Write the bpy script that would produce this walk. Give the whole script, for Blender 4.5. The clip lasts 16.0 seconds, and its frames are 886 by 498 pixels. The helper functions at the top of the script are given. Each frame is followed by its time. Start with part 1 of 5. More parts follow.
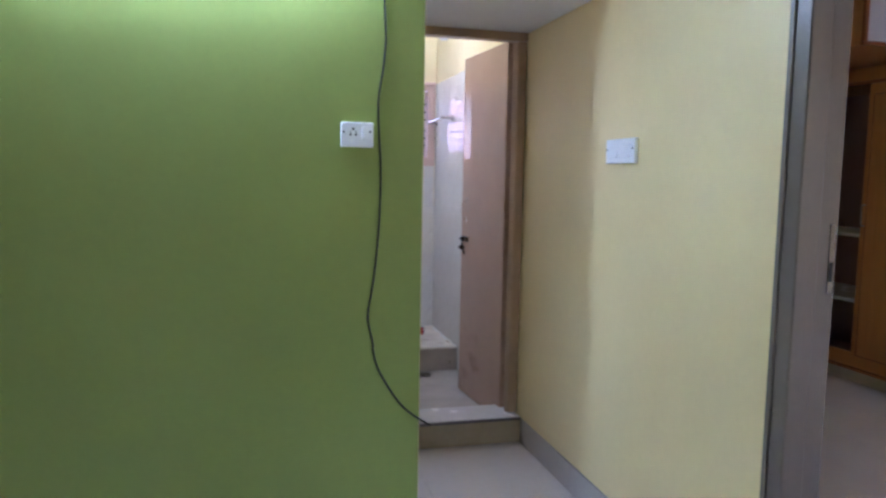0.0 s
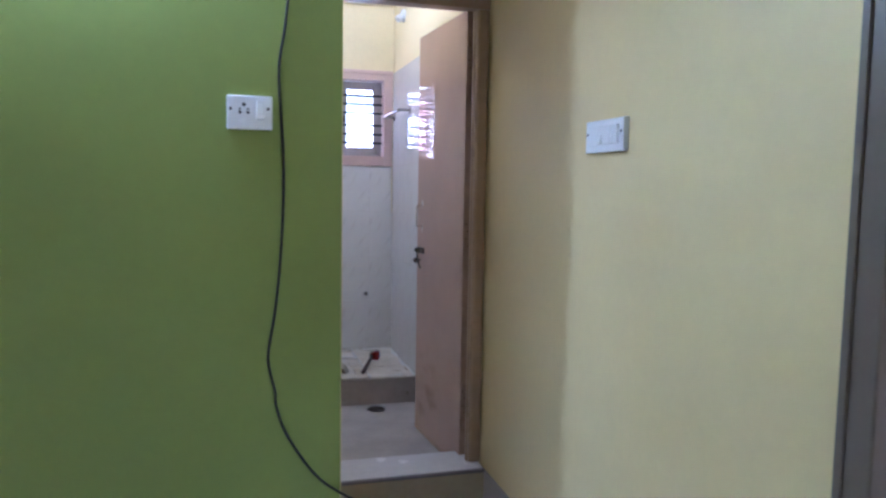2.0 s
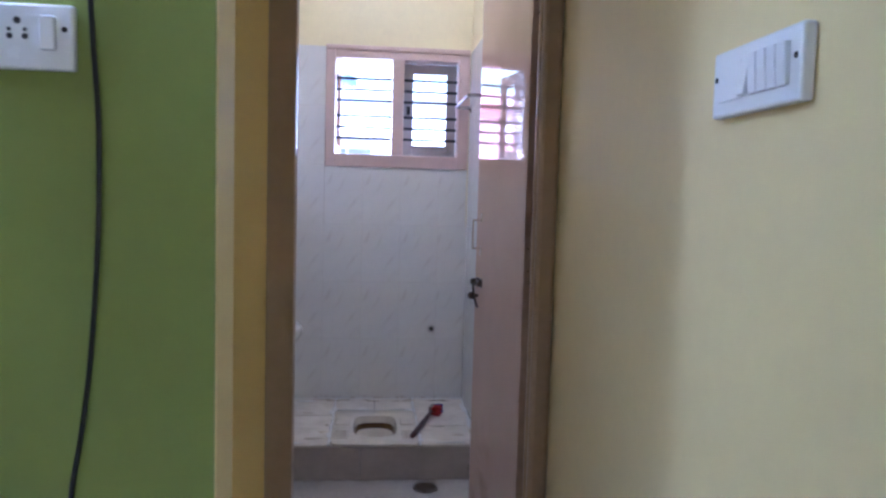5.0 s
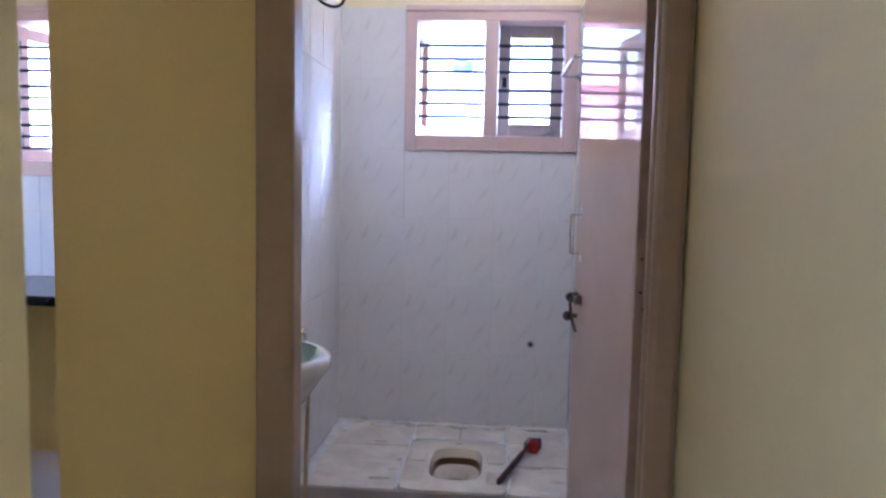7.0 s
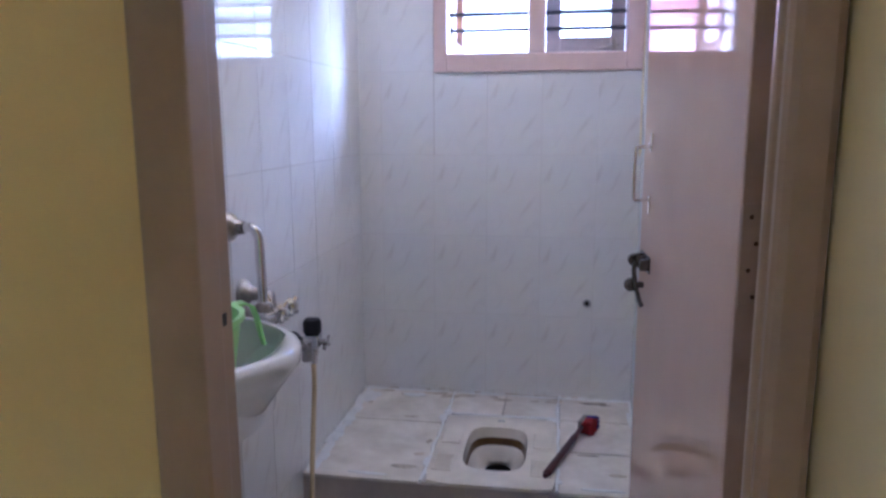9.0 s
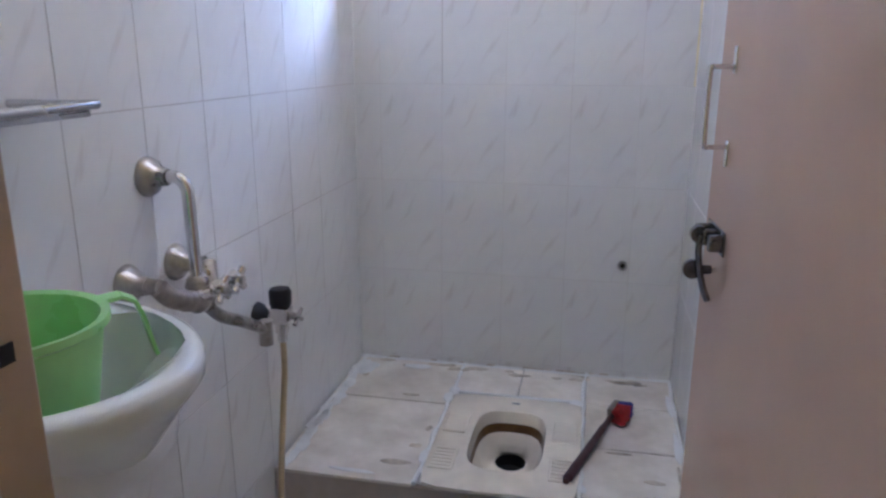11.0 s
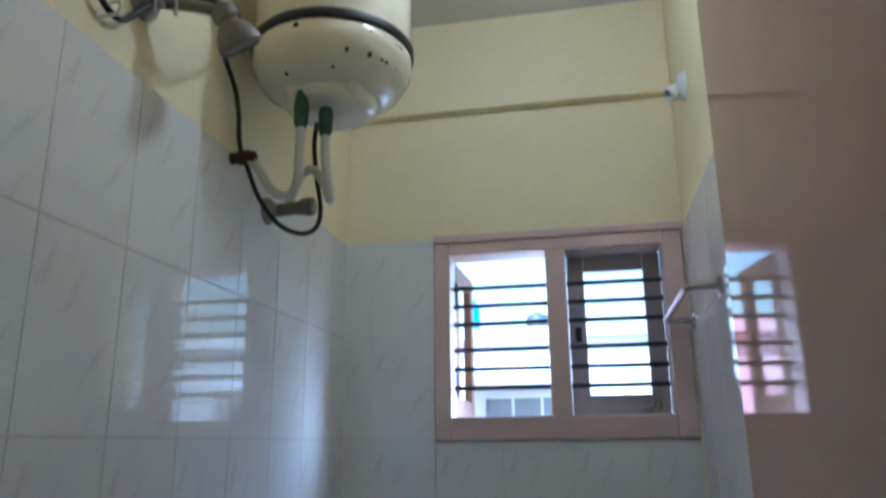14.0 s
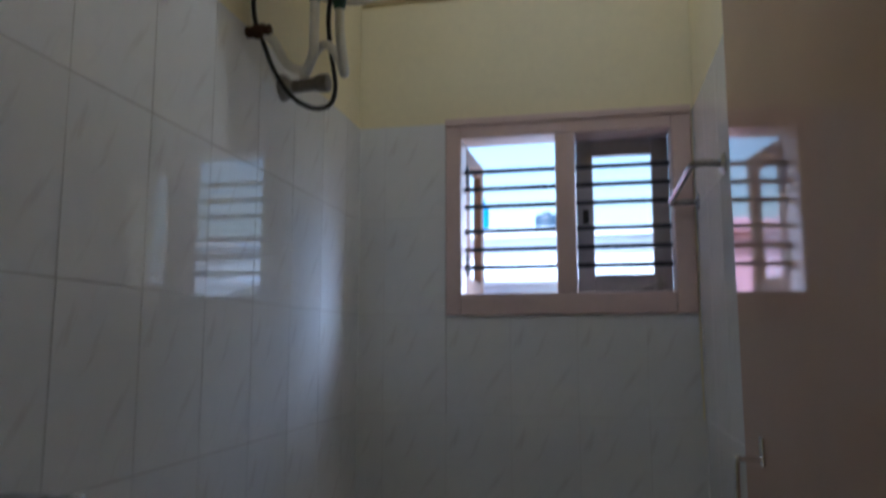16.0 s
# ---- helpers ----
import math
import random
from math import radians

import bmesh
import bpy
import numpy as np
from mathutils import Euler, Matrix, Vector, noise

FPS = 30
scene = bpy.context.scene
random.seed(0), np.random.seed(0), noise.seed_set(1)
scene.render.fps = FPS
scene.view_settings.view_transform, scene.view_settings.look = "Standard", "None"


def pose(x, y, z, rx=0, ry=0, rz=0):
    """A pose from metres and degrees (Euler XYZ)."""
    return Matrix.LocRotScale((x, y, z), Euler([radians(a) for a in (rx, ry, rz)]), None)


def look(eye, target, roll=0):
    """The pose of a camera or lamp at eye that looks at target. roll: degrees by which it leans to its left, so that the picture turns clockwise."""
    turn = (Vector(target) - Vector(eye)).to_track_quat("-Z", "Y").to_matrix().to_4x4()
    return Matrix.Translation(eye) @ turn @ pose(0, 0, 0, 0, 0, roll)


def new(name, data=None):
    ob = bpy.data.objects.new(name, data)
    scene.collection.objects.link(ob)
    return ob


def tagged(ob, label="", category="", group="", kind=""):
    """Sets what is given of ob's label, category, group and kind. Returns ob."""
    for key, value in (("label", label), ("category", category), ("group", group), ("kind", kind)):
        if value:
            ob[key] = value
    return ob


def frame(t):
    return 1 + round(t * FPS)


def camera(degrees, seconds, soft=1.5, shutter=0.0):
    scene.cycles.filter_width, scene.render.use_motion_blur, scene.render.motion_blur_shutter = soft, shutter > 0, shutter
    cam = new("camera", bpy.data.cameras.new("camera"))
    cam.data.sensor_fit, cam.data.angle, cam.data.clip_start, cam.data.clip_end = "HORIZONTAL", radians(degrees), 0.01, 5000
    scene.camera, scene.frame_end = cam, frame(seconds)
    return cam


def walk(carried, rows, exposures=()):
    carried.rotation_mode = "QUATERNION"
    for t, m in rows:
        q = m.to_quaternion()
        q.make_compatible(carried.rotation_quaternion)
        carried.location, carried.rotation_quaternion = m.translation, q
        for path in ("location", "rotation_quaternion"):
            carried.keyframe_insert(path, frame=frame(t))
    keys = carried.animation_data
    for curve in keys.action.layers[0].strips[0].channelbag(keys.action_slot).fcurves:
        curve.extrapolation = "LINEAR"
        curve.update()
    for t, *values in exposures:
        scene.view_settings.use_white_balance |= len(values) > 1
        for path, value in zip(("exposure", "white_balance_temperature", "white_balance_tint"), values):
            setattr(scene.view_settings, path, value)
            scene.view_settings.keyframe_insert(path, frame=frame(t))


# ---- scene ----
cam = camera(62.9, 16.0, soft=2.5, shutter=0.5)
PATH = [
    (0, (-0.283, 0.341, 1.348), (0.217, 2.267, 1.153), 1.1),
    (0.5, (-0.265, 0.478, 1.34), (0.347, 2.372, 1.139), 1.2),
    (1, (-0.158, 0.651, 1.328), (0.494, 2.53, 1.125), 1.3),
    (1.5, (-0.057, 0.782, 1.322), (0.509, 2.691, 1.14), 1.2),
    (2, (0.036, 0.955, 1.311), (0.583, 2.871, 1.139), 1.0),
    (2.5, (0.113, 1.139, 1.32), (0.693, 3.045, 1.143), 1.9),
    (3, (0.182, 1.303, 1.309), (0.777, 3.204, 1.129), 2.1),
    (3.5, (0.297, 1.459, 1.305), (0.831, 3.379, 1.133), 2.3),
    (4, (0.386, 1.61, 1.308), (0.78, 3.565, 1.163), 2.3),
    (4.2, (0.42, 1.67, 1.301), (0.768, 3.635, 1.167), 2.6),
    (6.3, (0.701, 2.275, 1.286), (0.659, 4.268, 1.125), -0.0),
    (6.5, (0.715, 2.341, 1.28), (0.634, 4.332, 1.116), 0.7),
    (7, (0.712, 2.526, 1.283), (0.559, 4.512, 1.109), 1.2),
    (7.5, (0.713, 2.666, 1.278), (0.525, 4.649, 1.101), 0.9),
    (8, (0.727, 2.817, 1.264), (0.487, 4.794, 1.089), 0.8),
    (8.5, (0.759, 2.918, 1.254), (0.46, 4.887, 1.063), 0.1),
    (9, (0.765, 3.032, 1.264), (0.443, 4.974, 0.915), -0.2),
    (9.2, (0.757, 3.086, 1.262), (0.446, 5.022, 0.866), -0.1),
    (11.3, (0.763, 3.497, 1.227), (0.345, 5.383, 0.708), -0.4),
    (11.5, (0.762, 3.505, 1.237), (0.332, 5.407, 0.793), -0.6),
    (12, (0.753, 3.524, 1.262), (0.31, 5.454, 0.979), -0.5),
    (12.5, (0.745, 3.542, 1.292), (0.3, 5.487, 1.159), -0.7),
    (13, (0.739, 3.552, 1.397), (0.323, 5.505, 1.507), -0.7),
    (13.5, (0.732, 3.551, 1.396), (0.343, 5.486, 1.723), -0.7),
    (14, (0.736, 3.566, 1.427), (0.366, 5.461, 1.947), -0.6),
    (14.5, (0.737, 3.565, 1.44), (0.388, 5.41, 2.129), -0.6),
    (15, (0.738, 3.558, 1.433), (0.393, 5.394, 2.146), -0.0),
    (15.5, (0.741, 3.568, 1.339), (0.382, 5.45, 1.91), 0.5),
    (16, (0.739, 3.521, 1.35), (0.332, 5.462, 1.61), 0.0),
]
walk(cam, [(t, look(eye, target, roll)) for t, eye, target, roll in PATH],
     exposures=[(0, 3.4, 4750, 25), (2, 3.27, 4580, 25), (3.5, 3.05, 4500, 25), (6.5, 3.27, 4700, 31), (9, 3.4, 4550, 31), (11.5, 3.45, 4680, 22), (13, 2.8, 4700, 15), (14, 1.95, 4620, 9), (14.5, 1.68, 4520, 8), (15, 1.6, 4560, 9), (15.5, 1.55, 4780, 11), (16, 1.25, 4900, 14)])

# ---- world, sun and large lights ----
world = bpy.data.worlds.new("sky")
scene.world = world
world.use_nodes = True
wn = world.node_tree
sky = wn.nodes.new("ShaderNodeTexSky")
sky.sky_type = "NISHITA"
sky.sun_disc = False
sky.sun_elevation = radians(52)
sky.sun_rotation = radians(200)
sky.air_density = 1.6
sky.dust_density = 2.5
wn.links.new(sky.outputs["Color"], wn.nodes["Background"].inputs["Color"])
wn.nodes["Background"].inputs["Strength"].default_value = 0.15
sun = new("sun", bpy.data.lights.new("sun", "SUN"))
sun.data.energy, sun.data.angle, sun.data.color = 5.0, radians(2), (1.0, 0.96, 0.9)
sun.matrix_world = look((-3, -9, 16), (0, 0, 0))
skylight = new("skylight", bpy.data.lights.new("skylight", "AREA"))
skylight.data.shape, skylight.data.size, skylight.data.size_y = "RECTANGLE", 0.26, 0.52
skylight.data.energy, skylight.data.color, skylight.data.spread = 0.65, (0.74, 0.85, 1.0), radians(50)
skylight.matrix_world = look((0.86, 6.02, 1.76), (0.0, 5.50, 1.28))     # open sky entering aslant through the bathroom window
TUBE_GLOW = 16.0      # hall tube light
BULB_GLOW = 22.0     # bathroom ceiling lamp

# ---- plan, in metres ----
R, B, G, D = 1.04, 5.726, 2.97, 3.83        # right wall, bathroom back wall, green wall, bathroom front wall
CX = 0.316                                  # free end of the green wall
CEIL, SLAB = 2.80, 2.075
BF, PLAT, PY = 0.05, 0.208, 4.997           # bathroom floor, raised platform and its front
DI = 3.944                                  # inner face of the bathroom's front wall


# ---- materials ----
def rgb(r, g, b):
    f = lambda c: ((c / 255 + 0.055) / 1.055) ** 2.4 if c > 10 else c / 255 / 12.92
    return (f(r), f(g), f(b), 1.0)


def mat(name, col, rough=0.6, metal=0.0, var=0.10, big=1.3, fine=40.0, bump=0.02, spread=0.1, coat=0.0, rnd=0.0, alt=None, sheen_noise=0.0):
    """Plain painted, cast or moulded stuff: large soft stains, fine grain, slight relief."""
    m = bpy.data.materials.new(name)
    m.use_nodes = True
    nt = m.node_tree
    N, L = nt.nodes, nt.links
    p = N["Principled BSDF"]
    tc = N.new("ShaderNodeTexCoord")
    n1 = N.new("ShaderNodeTexNoise")
    n1.inputs["Scale"].default_value, n1.inputs["Detail"].default_value = big, 5
    n2 = N.new("ShaderNodeTexNoise")
    n2.inputs["Scale"].default_value, n2.inputs["Detail"].default_value = fine, 4
    L.new(tc.outputs["Object"], n1.inputs["Vector"])
    L.new(tc.outputs["Object"], n2.inputs["Vector"])
    mixn = N.new("ShaderNodeMath")
    mixn.operation = "MULTIPLY_ADD"
    L.new(n2.outputs["Fac"], mixn.inputs[0])
    mixn.inputs[1].default_value = 0.35
    L.new(n1.outputs["Fac"], mixn.inputs[2])
    fac = mixn.outputs[0]
    if rnd:
        oi = N.new("ShaderNodeObjectInfo")
        ad = N.new("ShaderNodeMath")
        ad.operation = "MULTIPLY_ADD"
        L.new(oi.outputs["Random"], ad.inputs[0])
        ad.inputs[1].default_value = rnd
        L.new(fac, ad.inputs[2])
        fac = ad.outputs[0]
    ramp = N.new("ShaderNodeValToRGB")
    a = alt or tuple(c * (1 - 2.2 * var) for c in col[:3]) + (1,)
    ramp.color_ramp.elements[0].position, ramp.color_ramp.elements[0].color = 0.35, a
    ramp.color_ramp.elements[1].position, ramp.color_ramp.elements[1].color = 0.95, tuple(min(1, c * (1 + var)) for c in col[:3]) + (1,)
    L.new(fac, ramp.inputs[0])
    L.new(ramp.outputs[0], p.inputs["Base Color"])
    rr = N.new("ShaderNodeMapRange")
    rr.inputs["To Min"].default_value, rr.inputs["To Max"].default_value = max(0.02, rough - spread), min(1, rough + spread)
    L.new(n1.outputs["Fac"], rr.inputs["Value"])
    L.new(rr.outputs[0], p.inputs["Roughness"])
    p.inputs["Metallic"].default_value = metal
    p.inputs["Coat Weight"].default_value = coat
    if bump:
        bp = N.new("ShaderNodeBump")
        bp.inputs["Strength"].default_value, bp.inputs["Distance"].default_value = min(1, bump * 10), bump * 0.05
        L.new(mixn.outputs[0], bp.inputs["Height"])
        L.new(bp.outputs[0], p.inputs["Normal"])
    return m


def tile_mat(name, col, vein, rough=0.045, rnd=0.06, strength=0.35):
    """Glazed ceramic with the same slanting grey-brown marks on every tile (tile centre at the origin, u across, v up)."""
    m = mat(name, col, rough, 0, 0.03, 3.0, 25.0, 0.0, 0.02, rnd=rnd)
    nt = m.node_tree
    N, L = nt.nodes, nt.links
    p = N["Principled BSDF"]
    ramp = p.inputs["Base Color"].links[0].from_node
    uv = N.new("ShaderNodeUVMap")
    mp = N.new("ShaderNodeMapping")
    mp.vector_type = "TEXTURE"
    mp.inputs["Rotation"].default_value = (0, 0, radians(-27))
    mp.inputs["Scale"].default_value = (1 / 24, 1 / 6.0, 1)
    L.new(uv.outputs[0], mp.inputs["Vector"])
    n = N.new("ShaderNodeTexNoise")
    n.inputs["Scale"].default_value, n.inputs["Detail"].default_value, n.inputs["Distortion"].default_value = 1.0, 3.0, 0.5
    L.new(mp.outputs[0], n.inputs["Vector"])
    rp = N.new("ShaderNodeValToRGB")
    rp.color_ramp.elements[0].position, rp.color_ramp.elements[0].color = 0.61, (0, 0, 0, 1)
    rp.color_ramp.elements[1].position, rp.color_ramp.elements[1].color = 0.76, (1, 1, 1, 1)
    L.new(n.outputs["Fac"], rp.inputs[0])
    k = N.new("ShaderNodeMath")
    k.operation = "MULTIPLY"
    sep = N.new("ShaderNodeSeparateXYZ")
    L.new(uv.outputs[0], sep.inputs[0])
    upper = N.new("ShaderNodeMapRange")           # the marks gather in the upper half of each tile
    upper.inputs["From Min"].default_value, upper.inputs["From Max"].default_value = -0.06, 0.05
    upper.inputs["To Min"].default_value, upper.inputs["To Max"].default_value = 0.35 * strength, strength
    L.new(sep.outputs["Y"], upper.inputs["Value"])
    L.new(upper.outputs[0], k.inputs[1])
    L.new(rp.outputs[0], k.inputs[0])
    mx = N.new("ShaderNodeMix")
    mx.data_type = "RGBA"
    L.new(k.outputs[0], mx.inputs["Factor"])
    L.new(ramp.outputs[0], mx.inputs["A"])
    mx.inputs["B"].default_value = vein
    L.new(mx.outputs["Result"], p.inputs["Base Color"])
    p.inputs["Specular IOR Level"].default_value = 0.22
    return m


def wood_mat(name, a, b, rough=0.35, axis_scale=(14, 14, 1.2)):
    m = mat(name, a, rough, 0, 0.08, 2.0, 30, 0.01)
    nt = m.node_tree
    N, L = nt.nodes, nt.links
    p = N["Principled BSDF"]
    ramp = p.inputs["Base Color"].links[0].from_node
    tc = N.new("ShaderNodeTexCoord")
    mp = N.new("ShaderNodeMapping")
    mp.inputs["Scale"].default_value = axis_scale
    L.new(tc.outputs["Object"], mp.inputs["Vector"])
    n = N.new("ShaderNodeTexNoise")
    n.inputs["Scale"].default_value, n.inputs["Detail"].default_value, n.inputs["Distortion"].default_value = 2.0, 6, 1.2
    L.new(mp.outputs[0], n.inputs["Vector"])
    mx = N.new("ShaderNodeMix")
    mx.data_type = "RGBA"
    L.new(n.outputs["Fac"], mx.inputs["Factor"])
    L.new(ramp.outputs[0], mx.inputs["A"])
    mx.inputs["B"].default_value = b
    L.new(mx.outputs["Result"], p.inputs["Base Color"])
    return m


def smudge(m, col, z1):
    """Brown hand and water smudges on a painted board, below a height."""
    N, L = m.node_tree.nodes, m.node_tree.links
    p = N["Principled BSDF"]
    ramp = p.inputs["Base Color"].links[0].from_node
    tc = N.new("ShaderNodeTexCoord")
    mp = N.new("ShaderNodeMapping")
    mp.inputs["Scale"].default_value = (5, 5, 11)
    L.new(tc.outputs["Object"], mp.inputs["Vector"])
    n = N.new("ShaderNodeTexNoise")
    n.inputs["Scale"].default_value, n.inputs["Detail"].default_value = 1.0, 4
    L.new(mp.outputs[0], n.inputs["Vector"])
    spot = N.new("ShaderNodeMapRange")
    spot.inputs["From Min"].default_value, spot.inputs["From Max"].default_value, spot.inputs["To Max"].default_value = 0.52, 0.80, 0.5
    L.new(n.outputs["Fac"], spot.inputs["Value"])
    sx = N.new("ShaderNodeSeparateXYZ")
    L.new(tc.outputs["Object"], sx.inputs[0])
    low = N.new("ShaderNodeMapRange")
    low.inputs["From Min"].default_value, low.inputs["From Max"].default_value = z1 + 0.12, z1 - 0.05
    L.new(sx.outputs["Z"], low.inputs["Value"])
    k = N.new("ShaderNodeMath")
    k.operation = "MULTIPLY"
    L.new(spot.outputs[0], k.inputs[0])
    L.new(low.outputs[0], k.inputs[1])
    mx = N.new("ShaderNodeMix")
    mx.data_type = "RGBA"
    L.new(k.outputs[0], mx.inputs["Factor"])
    L.new(ramp.outputs[0], mx.inputs["A"])
    mx.inputs["B"].default_value = col
    L.new(mx.outputs["Result"], p.inputs["Base Color"])


def glow_mat(name, col, strength):
    m = bpy.data.materials.new(name)
    m.use_nodes = True
    p = m.node_tree.nodes["Principled BSDF"]
    p.inputs["Base Color"].default_value = (0.9, 0.9, 0.9, 1)
    p.inputs["Emission Color"].default_value = col
    p.inputs["Emission Strength"].default_value = strength
    return m


def glass_mat(name, col=(0.96, 0.98, 0.98, 1), rough=0.0, ior=1.45):
    m = bpy.data.materials.new(name)
    m.use_nodes = True
    p = m.node_tree.nodes["Principled BSDF"]
    p.inputs["Base Color"].default_value = col
    p.inputs["Roughness"].default_value = rough
    p.inputs["IOR"].default_value = ior
    p.inputs["Transmission Weight"].default_value = 1.0
    return m


M_GREEN = mat("green_paint", rgb(136, 150, 68), 0.5, 0, 0.05, 1.1, 30, 0.002)
M_YELLOW = mat("yellow_paint", rgb(226, 208, 150), 0.55, 0, 0.03, 1.4, 30, 0.002)
M_OCHRE = mat("ochre_paint", rgb(232, 204, 128), 0.55, 0, 0.03, 1.4, 30, 0.002)
M_CREAM = mat("cream_paint", rgb(240, 228, 186), 0.6, 0, 0.05, 1.2, 50, 0.008)
M_WHITE = mat("white_ceiling_paint", rgb(228, 226, 222), 0.7, 0, 0.04, 1.0, 40, 0.02)
M_FRAME = mat("door_frame_paint", rgb(172, 146, 114), 0.32, 0, 0.08, 4, 50, 0.02)
M_FRAME2 = mat("grey_frame_paint", rgb(114, 104, 92), 0.32, 0, 0.08, 4, 50, 0.02)
M_PINK = mat("window_frame_paint", rgb(216, 190, 180), 0.35, 0, 0.06, 5, 60, 0.02)
M_LEAF = mat("door_laminate", rgb(204, 175, 156), 0.035, 0, 0.04, 2, 8, 0.0012, 0.012)
smudge(M_LEAF, rgb(120, 92, 68), 0.42)
M_LEAFEDGE = mat("door_edge_wood", rgb(176, 148, 126), 0.6, 0, 0.12, 6, 40, 0.05)
M_FLOOR = mat("floor_vitrified", rgb(214, 206, 200), 0.16, 0, 0.04, 2.5, 30, 0.0, 0.04, rnd=0.05)
M_SKIRT = mat("skirting_tile", rgb(178, 168, 156), 0.3, 0, 0.07, 3, 30, 0.01, rnd=0.05)
M_STEP = mat("step_tile", rgb(170, 156, 126), 0.3, 0, 0.10, 4, 35, 0.01)
M_STONE = mat("sill_stone", rgb(120, 112, 116), 0.3, 0, 0.12, 8, 60, 0.02)
M_GROUT = mat("grout", rgb(196, 190, 182), 0.9, 0, 0.12, 5, 60, 0.03)
M_TILE = tile_mat("wall_tile_glaze", rgb(232, 230, 226), rgb(160, 142, 126), strength=0.38)
M_TILE_FLAT = mat("cut_tile_glaze", rgb(232, 230, 226), 0.1, 0, 0.03, 4, 25, 0.0, 0.03)
M_BFLOOR = mat("bathroom_floor_tile", rgb(238, 236, 236), 0.25, 0, 0.06, 5, 40, 0.01, rnd=0.06)
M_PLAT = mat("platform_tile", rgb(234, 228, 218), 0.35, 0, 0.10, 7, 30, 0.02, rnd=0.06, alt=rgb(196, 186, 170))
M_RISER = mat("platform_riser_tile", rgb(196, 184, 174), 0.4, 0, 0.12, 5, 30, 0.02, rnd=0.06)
M_CEMENT = mat("white_cement", rgb(238, 238, 236), 0.8, 0, 0.06, 20, 120, 0.1)
M_STAIN = mat("dirt_grime", rgb(210, 198, 180), 0.9, 0, 0.3, 20, 90, 0.1)
M_PORCELAIN = mat("porcelain", rgb(240, 240, 238), 0.06, 0, 0.02, 3, 20, 0.0, 0.02)
M_PAN = mat("pan_porcelain", rgb(236, 228, 212), 0.15, 0, 0.08, 7, 30, 0.0, 0.05)
M_PANSTAIN = mat("pan_stain", rgb(120, 86, 40), 0.4, 0, 0.35, 10, 40, 0.02)
# near-black stands in for shade inside outlet and drain; also the wall plug
M_DARK = mat("dark_plug_and_hole_shade", rgb(26, 22, 18), 0.8, 0, 0.1)
M_CHROME = mat("chrome", (0.72, 0.71, 0.70, 1), 0.14, 1.0, 0.10, 14, 80, 0.0, 0.08)
M_OLDCHROME = mat("worn_chrome", (0.42, 0.39, 0.36, 1), 0.3, 1.0, 0.25, 24, 90, 0.02, 0.14)
M_DARKSTEEL = mat("blackened_steel", (0.20, 0.185, 0.175, 1), 0.24, 1.0, 0.3, 20, 80, 0.0, 0.1)
M_STEEL = mat("steel", (0.55, 0.55, 0.56, 1), 0.28, 1.0, 0.1, 10, 60, 0.0)
M_BRASS = mat("brass_core", (0.58, 0.54, 0.47, 1), 0.3, 1.0, 0.2)
M_BAR = mat("black_iron_bar", rgb(38, 40, 46), 0.5, 0, 0.2, 10, 80, 0.03)
M_SASH = mat("grey_sash_paint", rgb(182, 174, 172), 0.45, 0, 0.12, 6, 50, 0.03)
M_RAWWOOD = mat("bare_brown_wood", rgb(150, 112, 92), 0.6, 0, 0.15, 6, 60, 0.04)
M_PANE = glass_mat("window_glass")
M_PLASTIC = mat("white_plastic", rgb(238, 240, 242), 0.25, 0, 0.02, 6, 40, 0.0)
M_SLOT = mat("black_slot", rgb(18, 18, 20), 0.6, 0, 0.1)
M_CABLE = mat("black_cable", rgb(22, 24, 22), 0.45, 0, 0.1, 10, 80, 0.01)
M_HEATER = mat("heater_enamel", rgb(240, 234, 208), 0.16, 0, 0.05, 4, 30, 0.0, 0.05)
M_RUST = mat("rust", rgb(74, 52, 40), 0.9, 0, 0.35, 30, 120, 0.1)
M_BLACKBAND = mat("black_rubber_band", rgb(30, 30, 32), 0.45, 0, 0.15)
M_TAPE = mat("green_thread_tape", rgb(52, 92, 72), 0.6, 0, 0.3, 40, 120, 0.08)
M_HOSE = mat("white_pvc_hose", rgb(222, 218, 206), 0.4, 0, 0.08, 10, 50, 0.01)
M_HOSEOLD = mat("yellowed_hose", rgb(206, 184, 142), 0.45, 0, 0.12, 12, 50, 0.01)
M_GREY_PVC = mat("dusty_grey_pvc", rgb(136, 128, 116), 0.5, 0, 0.2, 14, 60, 0.03)
M_JUG = mat("green_plastic", rgb(184, 240, 148), 0.3, 0, 0.05, 8, 40, 0.0)
M_JUG.node_tree.nodes["Principled BSDF"].inputs["Transmission Weight"].default_value = 0.0
M_BRUSHRED = mat("red_bristles", rgb(178, 40, 44), 0.7, 0, 0.25, 60, 200, 0.2)
M_BRUSHBLUE = mat("blue_bristles", rgb(48, 66, 150), 0.7, 0, 0.25, 60, 200, 0.2)
M_BRUSHHANDLE = mat("maroon_plastic", rgb(70, 34, 38), 0.4, 0, 0.1)
M_WARDROBE = wood_mat("orange_teak_laminate", rgb(206, 148, 78), rgb(176, 116, 56))
M_WARDEDGE = wood_mat("dark_teak_edge", rgb(156, 92, 46), rgb(120, 66, 32))
M_WARDIN = mat("wardrobe_inside", rgb(128, 104, 104), 0.6, 0, 0.06)
M_BLUEWALL = mat("grey_lavender_laminate", rgb(186, 184, 192), 0.5, 0, 0.04)
M_GRANITE = mat("black_granite", rgb(34, 34, 40), 0.12, 0, 0.5, 90, 260, 0.0)
M_KTILE = mat("kitchen_tile_glaze", rgb(226, 230, 232), 0.12, 0, 0.03, 5, 25, 0.0, rnd=0.05)
